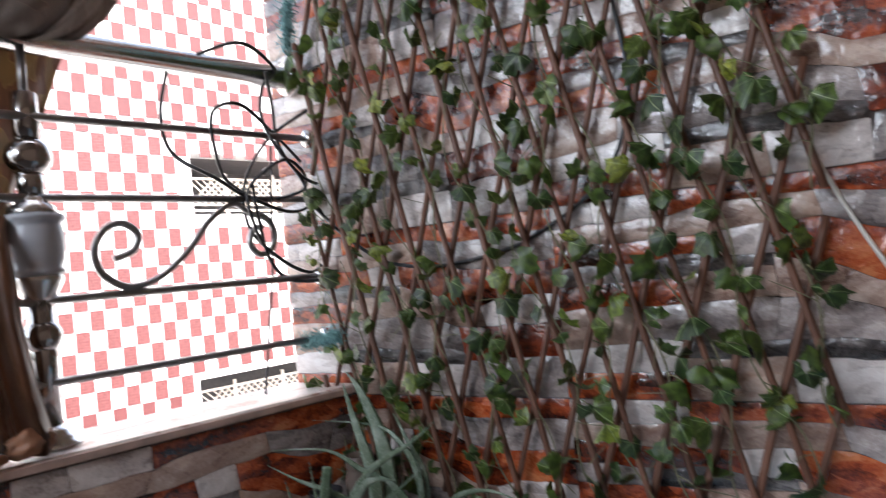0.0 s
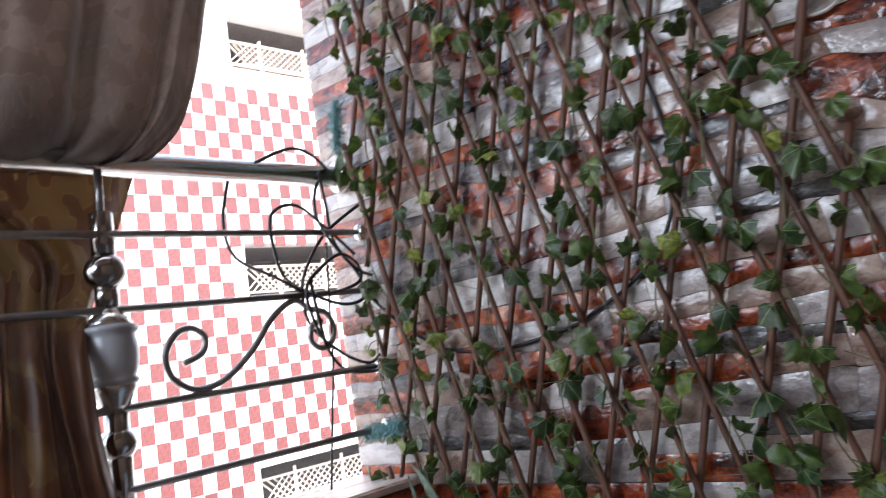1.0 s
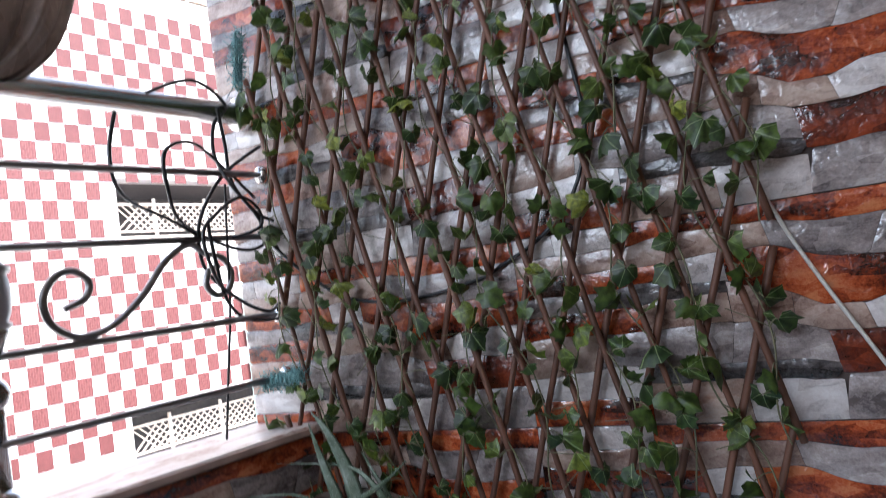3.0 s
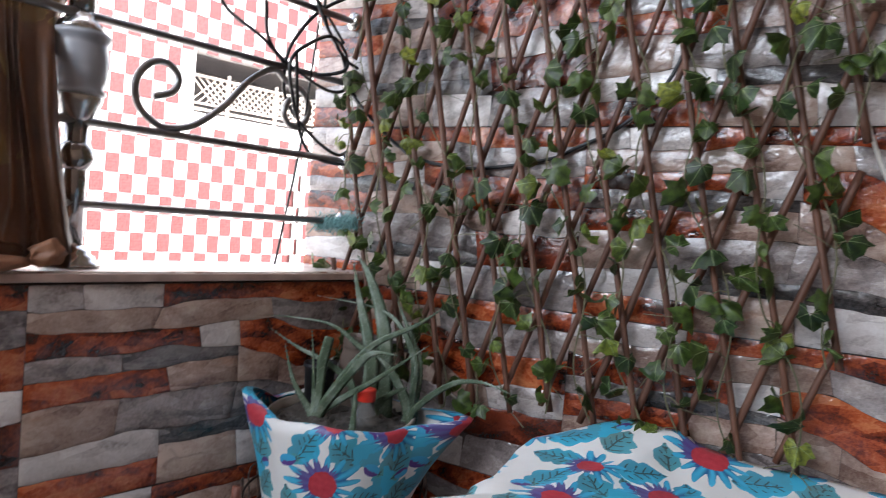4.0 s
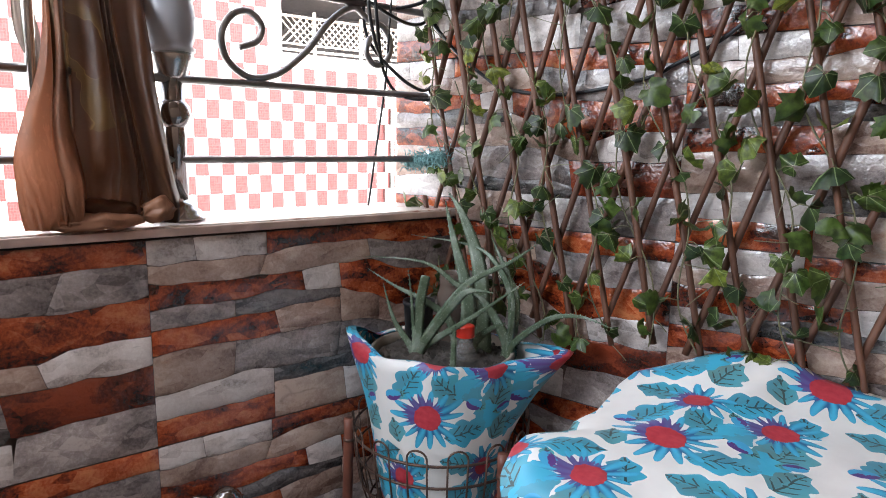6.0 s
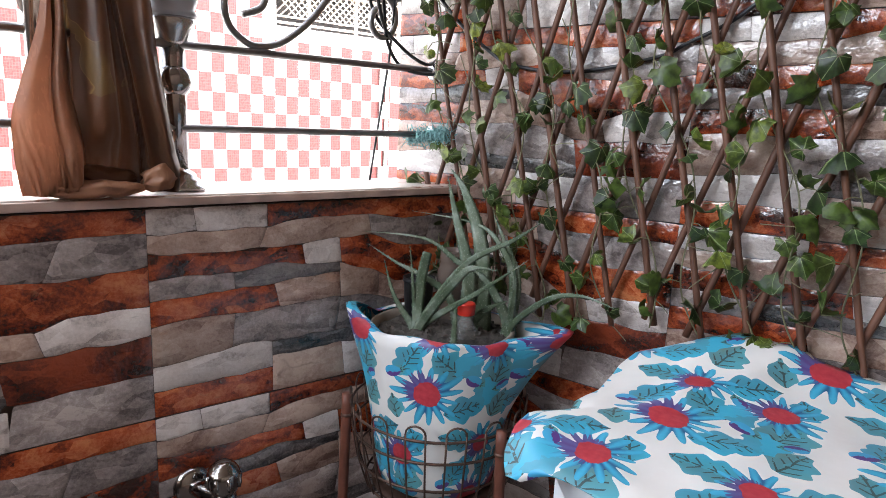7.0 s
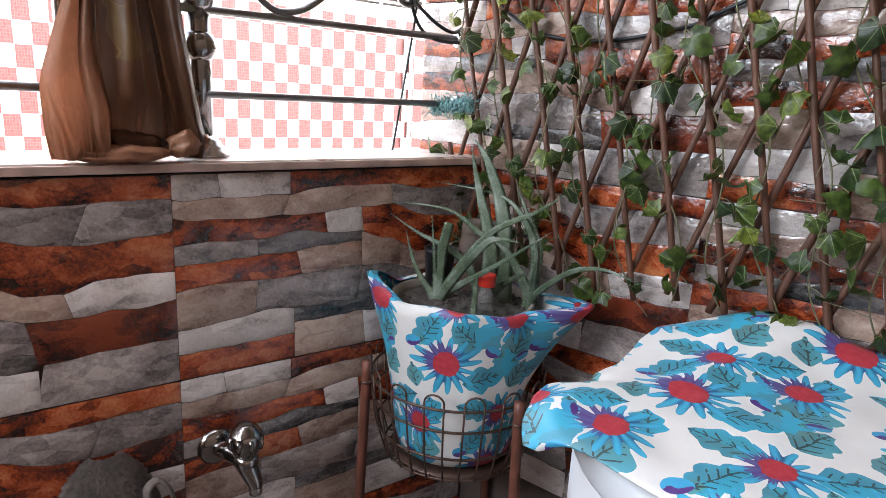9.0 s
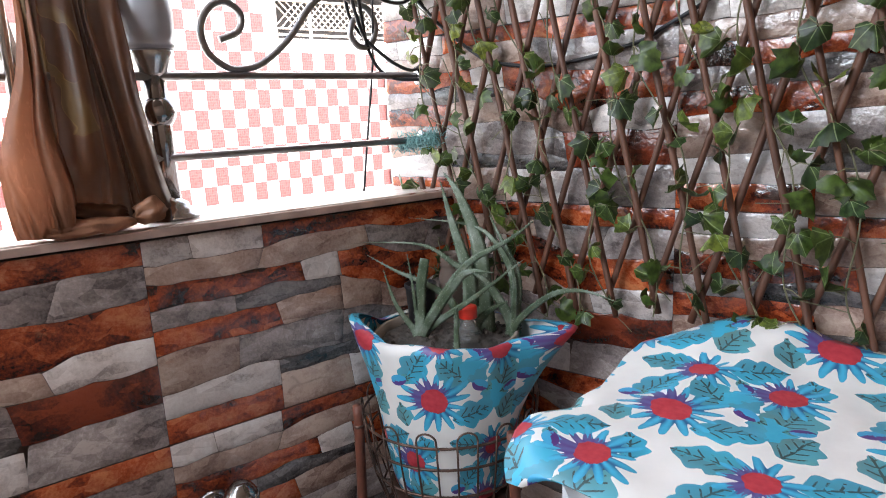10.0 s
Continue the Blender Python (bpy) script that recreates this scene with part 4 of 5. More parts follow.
        col = mixc(nt, red, col, mixc(nt, grain.outputs[0], (0.34, 0.010, 0.030), (0.58, 0.075, 0.09)))
        return col

    def bud(col, cx, cy, s, ang):
        col = leaf(col, cx + s * 0.9 * math.cos(radians(ang)), cy + s * 0.9 * math.sin(radians(ang)), s * 0.9, s * 0.55, ang, (0.10, 0.34, 0.30))
        x, y = local(cx, cy, ang)
        e = m_(nt, 'ADD', m_(nt, 'POWER', m_(nt, 'DIVIDE', x, s), 2.0), m_(nt, 'POWER', m_(nt, 'DIVIDE', y, s * 0.72), 2.0))
        st = m_(nt, 'ADD', y, m_(nt, 'ADD', m_(nt, 'MULTIPLY', m_(nt, 'SUBTRACT', grain.outputs[0], 0.5), s * 1.2), s * 0.1))
        return mixc(nt, m_(nt, 'LESS_THAN', e, 1.0), col, mixc(nt, m_(nt, 'GREATER_THAN', st, 0.0), (0.10, 0.04, 0.21), (0.05, 0.36, 0.60)))

    TEAL, SEA, GRN = (0.045, 0.40, 0.58), (0.06, 0.36, 0.46), (0.12, 0.33, 0.34)
    for args in ((0.055, 0.124, 0.048, 0.019, 58, TEAL, 0.15), (0.118, 0.118, 0.042, 0.023, 135, SEA, 0.5), (0.152, 0.034, 0.050, 0.020, 12, TEAL, 0.1),
                 (0.205, 0.100, 0.044, 0.024, 70, GRN, 0.3), (0.046, 0.188, 0.042, 0.018, 170, SEA, 0.3), (0.160, 0.192, 0.046, 0.017, 25, TEAL, 0.15),
                 (0.030, 0.030, 0.028, 0.013, 105, GRN, 0.4), (0.214, 0.034, 0.034, 0.019, 60, GRN, 0.5), (0.222, 0.182, 0.030, 0.015, 110, TEAL, 0.4),
                 (0.150, 0.112, 0.030, 0.018, 215, TEAL, 0.9, False),
                 (0.183, 0.062, 0.034, 0.017, 100, TEAL, 0.9, False)):
        col = leaf(col, *args)
    col = flower(col, 0.085, 0.060, 0.054, 15, 10)
    col = flower(col, 0.195, 0.148, 0.047, 14, 40)
    col = flower(col, 0.098, 0.172, 0.040, 13, 75)
    for args in ((0.026, 0.095, 0.014, 20), (0.160, 0.085, 0.015, -30), (0.215, 0.070, 0.012, 200), (0.150, 0.150, 0.012, 120)):
        col = bud(col, *args)
    nt.links.new(col, b.inputs["Base Color"])
    b.inputs["Roughness"].default_value = 0.42
    fold = node(nt, "ShaderNodeTexNoise", Vector=uv.outputs[0], Scale=14.0, Detail=3.0)
    bump(nt, b, m_(nt, 'ADD', fold.outputs[0], m_(nt, 'MULTIPLY', grain.outputs[0], 0.12)), 0.25, 0.006)
    return m


FLORAL = floral()


def uv_grid(bm, grid, closed=False):
    """Joins a grid of (vertex, u, v) with its cloth coordinates."""
    lay_ = bm.loops.layers.uv.verify()
    for a, b in zip(grid, grid[1:]):
        n = len(a)
        for i in range(n - 1):
            f = bm.faces.new((a[i][0], a[i + 1][0], b[i + 1][0], b[i][0]))
            for lp, q in zip(f.loops, (a[i], a[i + 1], b[i + 1], b[i])):
                lp[lay_].uv = (q[1], q[2])


# ---- plant pot wrapped in the oilcloth, in its wire stand ----
PC = Vector((0.102, -0.170, 0))
pot = root("flower_pot", "plant pot wrapped in floral oilcloth filled with dry soil", "flower pot")
EARS = [(math.atan2(-0.100, -0.122), 0.024, 0.036), (math.atan2(0.072, 0.203), 0.082, 0.010)]
bm = bmesh.new()
grid = []
for j in range(15):
    f = j / 14
    line = []
    for i in range(65):
        th = 2 * math.pi * i / 64
        ear = sum(g * math.exp(-(min(abs((th - a0 + math.pi) % (2 * math.pi) - math.pi), 3) / 0.26) ** 2) for a0, g, _ in EARS)
        lift = sum(g * math.exp(-(min(abs((th - a0 + math.pi) % (2 * math.pi) - math.pi), 3) / 0.34) ** 2) for a0, _, g in EARS)
        front = 0.012 * math.exp(-(((th - radians(302) + math.pi) % (2 * math.pi) - math.pi) / 0.7) ** 2)
        z = 0.500 + f * (0.257 + front + lift + 0.004 * math.sin(3 * th))
        rad = 0.098 + 0.034 * f ** 0.8 + ear * max(0, (f - 0.3) / 0.7) ** 1.7
        rad += 0.0025 * math.sin(9 * th + 4 * f) * (0.3 + f) + 0.003 * noise.noise((math.cos(th) * 3, math.sin(th) * 3, f * 3))
        line.append((bm.verts.new((PC.x + rad * math.cos(th), PC.y + rad * math.sin(th), z)), th * 0.132 + 0.03, z * 1.16 + 0.125))
    line[-1] = (line[0][0], line[-1][1], line[-1][2])
    grid.append(line)
inner = []
for i, q in enumerate(grid[-1][:-1]):
    c = q[0].co
    d = Vector((PC.x - c.x, PC.y - c.y, 0)).normalized()
    inner.append((bm.verts.new(c + d * 0.006 + Vector((0, 0, 0.003))), q[1], q[2] + 0.006))
inner.append((inner[0][0], grid[-1][-1][1], grid[-1][-1][2] + 0.006))
inner2 = [(bm.verts.new(q[0].co.lerp(Vector((PC.x, PC.y, q[0].co.z - 0.03)), 0.07)), q[1], q[2] + 0.02) for q in inner[:-1]]
inner2.append((inner2[0][0], inner[-1][1], inner[-1][2] + 0.02))
uv_grid(bm, grid + [inner, inner2])
bm.faces.new([q[0] for q in grid[0][:-1]][::-1])
part("cloth_wrap", bm, FLORAL, pot, "white oilcloth printed with blue flowers")
bm = bmesh.new()
rings = [[bm.verts.new((PC.x, PC.y, 0.758))]]
for k in range(1, 13):
    rr = 0.116 * k / 12
    rings.append([bm.verts.new((PC.x + rr * math.cos(a), PC.y + rr * math.sin(a),
                                0.752 - 0.012 * (k / 12) ** 2 + 0.009 * noise.noise((rr * 60 * math.cos(a), rr * 60 * math.sin(a), 4)) + 0.006 * noise.noise((rr * 140 * math.cos(a), rr * 140 * math.sin(a), 8))))
                  for a in [2 * math.pi * i / 48 for i in range(48)]])
for i in range(48):
    bm.faces.new((rings[0][0], rings[1][i], rings[1][(i + 1) % 48]))
for a, b in zip(rings[1:], rings[2:]):
    for i in range(48):
        bm.faces.new((a[i], b[i], b[(i + 1) % 48], a[(i + 1) % 48]))
r_ = random.Random(5)
for _ in range(130):
    a, rr = r_.uniform(0, 6.28), 0.115 * math.sqrt(r_.random())
    s = r_.uniform(.002, .006)
    mt = Matrix.Translation((PC.x + rr * math.cos(a), PC.y + rr * math.sin(a), 0.752 - .012 * (rr / .122) ** 2)) @ Euler((r_.random() * 3, r_.random() * 3, 0)).to_matrix().to_4x4() @ Matrix.Diagonal((s, s * r_.uniform(.6, 1), s * .8, 1))
    bmesh.ops.create_icosphere(bm, subdivisions=1, radius=1, matrix=mt)
tagged(part("soil", bm, SOIL, pot, "dry crumbly grey soil"), kind="stuff")
bm = bmesh.new()
add_lathe(bm, [(0.112, 0.735), (0.1185, 0.738), (0.1205, 0.752), (0.1185, 0.757), (0.114, 0.756), (0.112, 0.738)], (PC.x, PC.y, 0), 40, cap=False)
part("rim", bm, simple("old_clay_rim", (0.32, 0.27, 0.22), 0.8, vary=0.3, scale=30, bumps=0.3), pot, "worn clay rim")

stand = root("plant_stand", "rusty iron plant stand with a wire basket", "plant stand")
for k, (lx, ly) in enumerate(((-0.004, -0.281), (0.259, -0.222), (0.075, -0.022))):
    foot = (PC.x + (lx - PC.x) * 1.12, PC.y + (ly - PC.y) * 1.12, 0.0)
    part("leg", tube_bm([(lx, ly, 0.640), (lx, ly, 0.62), foot], 0.0085, 10), RUSTY, stand, "brown painted iron leg")
    part("chain_ring", lathe_bm([(0.0060, 0.60), (0.0100, 0.602), (0.0100, 0.606), (0.006, 0.608)], (lx, ly, 0), 12), WIRE, stand)


def ring_pts(rr, z, n=40, wob=0.0):
    return [(PC.x + rr * math.cos(2 * math.pi * k / n), PC.y + rr * math.sin(2 * math.pi * k / n), z + wob * math.sin(k)) for k in range(n + 1)]


for rr, z in ((0.146, 0.622), (0.142, 0.585), (0.134, 0.535), (0.120, 0.490)):
    part("ring_wire", tube_bm(ring_pts(rr, z), 0.0022, 6), WIRE, stand)
for k in range(30):
    a = 2 * math.pi * k / 30
    ca, sa = math.cos(a), math.sin(a)
    part("upright_wire", tube_bm([(PC.x + rr * ca, PC.y + rr * sa, z) for rr, z in ((0.1475, 0.632), (0.1435, 0.585), (0.1355, 0.535), (0.1215, 0.488), (0.09, 0.486), (0.03, 0.486))], 0.0017, 5), WIRE, stand)
for k in range(15):
    a0, a1 = 2 * math.pi * (2 * k) / 30, 2 * math.pi * (2 * k + 1) / 30
    pts = []
    for s in np.linspace(0, math.pi, 9):
        a = a0 + (a1 - a0) * (1 - math.cos(s)) / 2
        pts.append((PC.x + 0.1475 * math.cos(a), PC.y + 0.1475 * math.sin(a), 0.632 + 0.014 * math.sin(s)))
    part("wire_loop", tube_bm(pts, 0.0017, 5), WIRE, stand)
tray = part("base_plate", lathe_bm([(0.10, 0.480), (0.11, 0.484), (0.11, 0.488), (0.098, 0.490)], (PC.x, PC.y, 0), 32), WIRE, stand)

# ---- aloe ----
def aloe_material():
    m, nt, b = material("aloe_skin")
    co = coords(nt)
    n1 = node(nt, "ShaderNodeTexNoise", Vector=co, Scale=35.0, Detail=4.0)
    sp = node(nt, "ShaderNodeTexVoronoi", Vector=coords(nt, (420, 420, 190)), Scale=1.0)
    base = ramp(nt, n1.outputs[0], [(0.3, (0.050, 0.080, 0.042)), (0.5, (0.105, 0.145, 0.092)), (0.7, (0.24, 0.285, 0.23))])
    fleck = m_(nt, 'LESS_THAN', sp.outputs["Distance"], 0.22)
    nt.links.new(mixc(nt, m_(nt, 'MULTIPLY', fleck, 0.48), base, (0.46, 0.52, 0.43)), b.inputs["Base Color"])
    b.inputs["Roughness"].default_value = 0.45
    b.inputs["Subsurface Weight"].default_value = 0.05
    b.inputs["Subsurface Radius"].default_value = (0.004, 0.006, 0.003)
    bump(nt, b, n1.outputs[0], 0.2, 0.001)
    return m


ALOE = aloe_material()
aloe = root("aloe_plant", "grey-green aloe plant with long toothed leaves in the pot", "aloe")


def aloe_leaf(pts, width, blunt=False, sink=True):
    width *= 1.08
    pts = [Vector(q) for q in pts]
    if sink and pts[0].z < 0.80:
        pts = [pts[0] + Vector((0, 0, -0.03))] + pts
    sp = smooth_path(pts, 7)
    n = len(sp)
    bm = bmesh.new()
    axis = Vector((0.59, -0.80, 0.1)).normalized()
    rows_ = []
    for j, q in enumerate(sp):
        s = j / (n - 1)
        t = (sp[min(j + 1, n - 1)] - sp[max(j - 1, 0)]).normalized()
        side = t.cross(axis).normalized()
        up = side.cross(t).normalized()
        w = width * ((1.0 - 0.25 * s) if blunt else max(0.04, (1 - s ** 1.6) * (0.75 + 0.6 * s * (1 - s))))
        h = w * 0.42
        row = []
        for a, b_ in ((-1, 0.25), (-0.6, -0.35), (0, -0.75), (0.6, -0.35), (1, 0.25), (0.45, 0.28), (0, 0.18), (-0.45, 0.28)):
            row.append(bm.verts.new(q + side * (a * w) + up * (b_ * h)))
        rows_.append(row)
        if 0.06 < s < 0.97 and not blunt or (blunt and 0.1 < s < 0.95):
            for sg in (-1, 1):
                e = q + side * (sg * w) + up * (0.25 * h)
                v0 = [bm.verts.new(e + t * 0.0012), bm.verts.new(e - t * 0.0012), bm.verts.new(e + up * 0.0010), bm.verts.new(e + side * sg * 0.0022 + t * 0.0012)]
                for tri in ((0, 1, 3), (1, 2, 3), (2, 0, 3)):
                    bm.faces.new([v0[k] for k in tri])
    for a, b_ in zip(rows_, rows_[1:]):
        for k in range(8):
            bm.faces.new((a[k], a[(k + 1) % 8], b_[(k + 1) % 8], b_[k]))
    bm.faces.new(rows_[-1])
    bm.faces.new(rows_[0][::-1])
    part("leaf", bm, ALOE, aloe)


aloe_leaf([(0.063, -0.200, 0.752), (0.031, -0.210, 0.800), (0.007, -0.210, 0.858)], 0.0075)
aloe_leaf([(0.068, -0.200, 0.758), (0.061, -0.200, 0.834), (0.053, -0.200, 0.888)], 0.0045)
aloe_leaf([(0.074, -0.200, 0.760), (0.070, -0.190, 0.824), (0.082, -0.190, 0.878)], 0.0095, blunt=True)
aloe_leaf([(0.115, -0.15, 0.765), (0.10, -0.155, 0.805), (0.060, -0.175, 0.834), (0.017, -0.190, 0.851), (-0.028, -0.210, 0.878)], 0.0085)
aloe_leaf([(0.135, -0.125, 0.765), (0.120, -0.130, 0.844), (0.103, -0.140, 0.861), (0.051, -0.160, 0.893), (-0.050, -0.200, 0.896)], 0.0085)
aloe_leaf([(0.195, -0.105, 0.765), (0.189, -0.100, 0.843), (0.160, -0.100, 0.893), (0.110, -0.100, 0.920), (-0.010, -0.120, 0.929)], 0.0080)
aloe_leaf([(0.125, -0.130, 0.775), (0.123, -0.130, 0.844), (0.085, -0.120, 0.931), (0.058, -0.110, 0.993)], 0.0170)
aloe_leaf([(0.145, -0.118, 0.775), (0.128, -0.105, 0.887), (0.082, -0.090, 0.967), (0.042, -0.080, 1.005)], 0.0190)
aloe_leaf([(0.080, -0.200, 0.760), (0.148, -0.180, 0.866), (0.223, -0.160, 0.915), (0.261, -0.150, 0.945)], 0.0085)
aloe_leaf([(0.084, -0.205, 0.760), (0.160, -0.210, 0.854), (0.189, -0.210, 0.874), (0.228, -0.210, 0.876)], 0.0095)
aloe_leaf([(0.086, -0.200, 0.760), (0.186, -0.200, 0.832), (0.266, -0.190, 0.895)], 0.0078)
aloe_leaf([(0.196, -0.110, 0.770), (0.206, -0.120, 0.840), (0.201, -0.130, 0.900)], 0.0075)
aloe_leaf([(0.190, -0.110, 0.770), (0.154, -0.120, 0.830), (0.125, -0.130, 0.850)], 0.0120)
aloe_leaf([(0.207, -0.120, 0.770), (0.268, -0.120, 0.824), (0.322, -0.120, 0.839), (0.379, -0.130, 0.833)], 0.0070)
aloe_leaf([(0.195, -0.100, 0.770), (0.193, -0.090, 0.842), (0.154, -0.080, 0.901), (0.128, -0.070, 0.934)], 0.0080)
aloe_leaf([(0.166, -0.225, 0.757), (0.167, -0.225, 0.796), (0.169, -0.225, 0.819)], 0.0060)
aloe_leaf([(0.145, -0.140, 0.765), (0.182, -0.150, 0.799), (0.212, -0.150, 0.815)], 0.0090)

# ---- bottle, small pot and jar behind the aloe ----
GLASS, gnt, gb = material("clear_plastic")
gb.inputs["Base Color"].default_value = (0.85, 0.86, 0.85, 1)
gb.inputs["Roughness"].default_value = 0.08
gb.inputs["Transmission Weight"].default_value = 0.9
gb.inputs["IOR"].default_value = 1.3
bottle = root("plastic_bottle", "clear plastic bottle with a red cap sunk in the soil", "bottle", pose(0.150, -0.172, 0))
part("neck", lathe_bm([(0.024, 0.735), (0.020, 0.760), (0.0135, 0.772), (0.0128, 0.790)], sides=24), GLASS, bottle, "clear plastic neck")
part("cap", lathe_bm([(0.0146, 0.786), (0.0150, 0.787), (0.0147, 0.790), (0.0151, 0.791), (0.0151, 0.802), (0.0142, 0.8045), (0.010, 0.8045)], sides=24), REDCAP, bottle, "bright red screw cap")
black = root("nursery_pot", "small black plastic nursery pot standing in the soil", "plant pot", pose(0.028, -0.142, 0))
part("body", lathe_bm([(0.022, 0.735), (0.026, 0.812), (0.028, 0.813), (0.028, 0.820), (0.025, 0.820), (0.020, 0.76)], sides=28), PLASTICD, black)
jar = root("jar", "dusty clear jar with ringed neck standing behind the aloe", "jar", pose(0.062, -0.088, 0))
part("body", lathe_bm([(0.026, 0.742), (0.028, 0.748), (0.028, 0.828), (0.024, 0.840), (0.024, 0.846), (0.0255, 0.848), (0.024, 0.851), (0.0255, 0.855), (0.024, 0.858), (0.024, 0.866), (0.021, 0.866), (0.021, 0.845), (0.024, 0.825), (0.024, 0.75)], sides=28),
     simple("dusty_plastic", (0.16, 0.12, 0.10), 0.25, vary=0.15, scale=20), jar)

# ---- white drum under the floral cloth ----
drum = root("storage_drum", "white plastic storage drum standing beside the wall", "drum", pose(0.602, -0.260, 0))
part("body", lathe_bm([(0.190, 0.0), (0.200, 0.02), (0.208, 0.30), (0.213, 0.62), (0.213, 0.700)], sides=56), PLASTICW, drum)
part("lid", lathe_bm([(0.213, 0.700), (0.215, 0.704), (0.2155, 0.730), (0.210, 0.740), (0.17, 0.744)], sides=56), PLASTICW, drum)
table_cloth = root("drum_cloth", "white oilcloth with blue flowers draped over the drum", "cloth")
EDGE = [(-0.48, .428), (-0.472, .412), (-0.455, .398), (-0.40, .378), (-0.355, .372), (-0.31, .402), (-0.25, .412), (-0.16, .402), (-0.10, .405), (-0.065, .445), (-0.036, .492)]
bm = bmesh.new()
grid = []
NY, NX = 44, 64
for j in range(NY + 1):
    y = -0.480 + (0.480 - 0.036) * j / NY
    xl = float(np.interp(y, [e[0] for e in EDGE], [e[1] for e in EDGE]))
    line = []
    for i in range(NX + 1):
        s = i / NX
        x = xl + (1.04 - xl) * s ** 1.3
        yy = y + (0.010 * math.sin(x * 17) if j == 0 else 0)
        z = 0.7655
        z += 0.034 * math.exp(-(((x - 0.52) / 0.10) ** 2 + ((y + 0.03) / 0.11) ** 2))
        z += 0.022 * math.exp(-((y + 0.02) / 0.07) ** 2) * (1 - math.exp(-((x - 0.45) / 0.1) ** 2))
        z += 0.007 * noise.noise((x * 7, y * 7, 1.7)) + 0.003 * noise.noise((x * 19, y * 19, 5.2))
        z += 0.006 * math.exp(-(((x - 0.42 - 0.5 * (y + 0.4)) / 0.02) ** 2))
        dl = x - xl
        z -= 0.012 * math.exp(-(dl / 0.02) ** 2) * (1 if y < -0.3 else 0.4)
        df = y + 0.48
        z -= 0.007 * math.exp(-(df / 0.02) ** 2)
        z -= 0.012 * math.exp(-((x - 0.40) ** 2 + (y + 0.475) ** 2) / 0.001)
        r_out = math.hypot(x - 0.640, y + 0.250) - 0.26
        if r_out > 0 and x > 0.5:
            z -= min(0.3, 0.9 * max(0, r_out - 0.05)) if x > 0.85 else 0
        line.append((bm.verts.new((x, yy, z)), 1.02 * x + 0.10 * y, y - 0.08 * x + 0.6))
    grid.append(line)
uv_grid(bm, grid)
cl = part("sheet", bm, FLORAL, table_cloth)
so = cl.modifiers.new("thickness", 'SOLIDIFY')
so.thickness, so.offset = 0.0012, -1

# ---- tap on the parapet ----
tap = root("water_tap", "chrome water tap with a ribbed round knob on the wall", "tap", LF)
part("wall_flange", lathe_bm([(0.030, -0.001), (0.030, 0.003), (0.025, 0.009), (0.014, 0.013)], (0.0, -0.503, 0.519), 32, 'x'), CHROME, tap)
bm = bmesh.new()
add_tube(bm, smooth_path([(0.004, -0.503, 0.519), (0.028, -0.492, 0.521), (0.050, -0.478, 0.520)], 5), [0.0125 + 0.0005 * k for k in range(11)], 16)
part("valve_body", bm, CHROME, tap)
part("collar", lathe_bm([(0.0150, 0.504), (0.0185, 0.508), (0.0185, 0.518), (0.0160, 0.524)], (0.056, -0.474, 0), 28), CHROME, tap)
sp_ = smooth_path([(0.052, -0.477, 0.516), (0.060, -0.473, 0.503), (0.067, -0.469, 0.489), (0.071, -0.467, 0.481), (0.072, -0.4665, 0.473)], 5)
part("spout", tube_bm(sp_, [0.0185 - 0.0085 * (k / (len(sp_) - 1)) ** 0.8 for k in range(len(sp_))], 20), CHROME, tap)
part("nozzle", lathe_bm([(0.0085, 0.463), (0.0105, 0.464), (0.0108, 0.474), (0.0100, 0.476)], (0.072, -0.4665, 0), 20), STEEL, tap)
knob = part("knob", lathe_bm([(0.012, 0.522), (0.020, 0.530), (0.0245, 0.543), (0.0245, 0.556), (0.022, 0.564), (0.0205, 0.5645), (0.0195, 0.568), (0.0165, 0.5685), (0.0155, 0.572), (0.012, 0.5725), (0.011, 0.575), (0.004, 0.576)], (0.056, -0.474, 0), 40), CHROME, tap, "ribbed chrome knob")
for k in range(8):
    a = 2 * math.pi * k / 8
    part("grip_rib", tube_bm([(0.056 + 0.0235 * math.cos(a), -0.474 + 0.0235 * math.sin(a), 0.538), (0.056 + 0.0245 * math.cos(a), -0.474 + 0.0245 * math.sin(a), 0.547), (0.056 + 0.0235 * math.cos(a), -0.474 + 0.0235 * math.sin(a), 0.558)], [0.003, 0.0042, 0.003], 8), CHROME, knob)

# ---- shaggy towel hung on the parapet ----
towel = root("shaggy_towel", "shaggy grey towel hanging from a hook on the wall", "towel", LF)
bm = bmesh.new()
r_ = random.Random(21)
rows_ = []
for j in range(15):
    f = j / 14
    z = 0.20 + f * 0.355
    half = 0.072 * math.sqrt(max(0.0, 1 - max(0, (f - 0.45) / 0.56) ** 2.4)) + 0.004
    row = []
    for i in range(17):
        a = math.pi * i / 16
        row.append(bm.verts.new((0.006 + 0.048 * (half / 0.075) * math.sin(a), -0.662 - half * math.cos(a), z)))
    rows_.append(row)
for a, b in zip(rows_, rows_[1:]):
    for i in range(16):
        bm.faces.new((a[i], a[i + 1], b[i + 1], b[i]))
bm.normal_update()
faces = [f for f in bm.faces]
part_base = [(f.calc_center_median(), f.normal.copy(), [v.co.copy() for v in f.verts]) for f in faces]
part("cloth", bm, TOWEL, towel)
bm = bmesh.new()
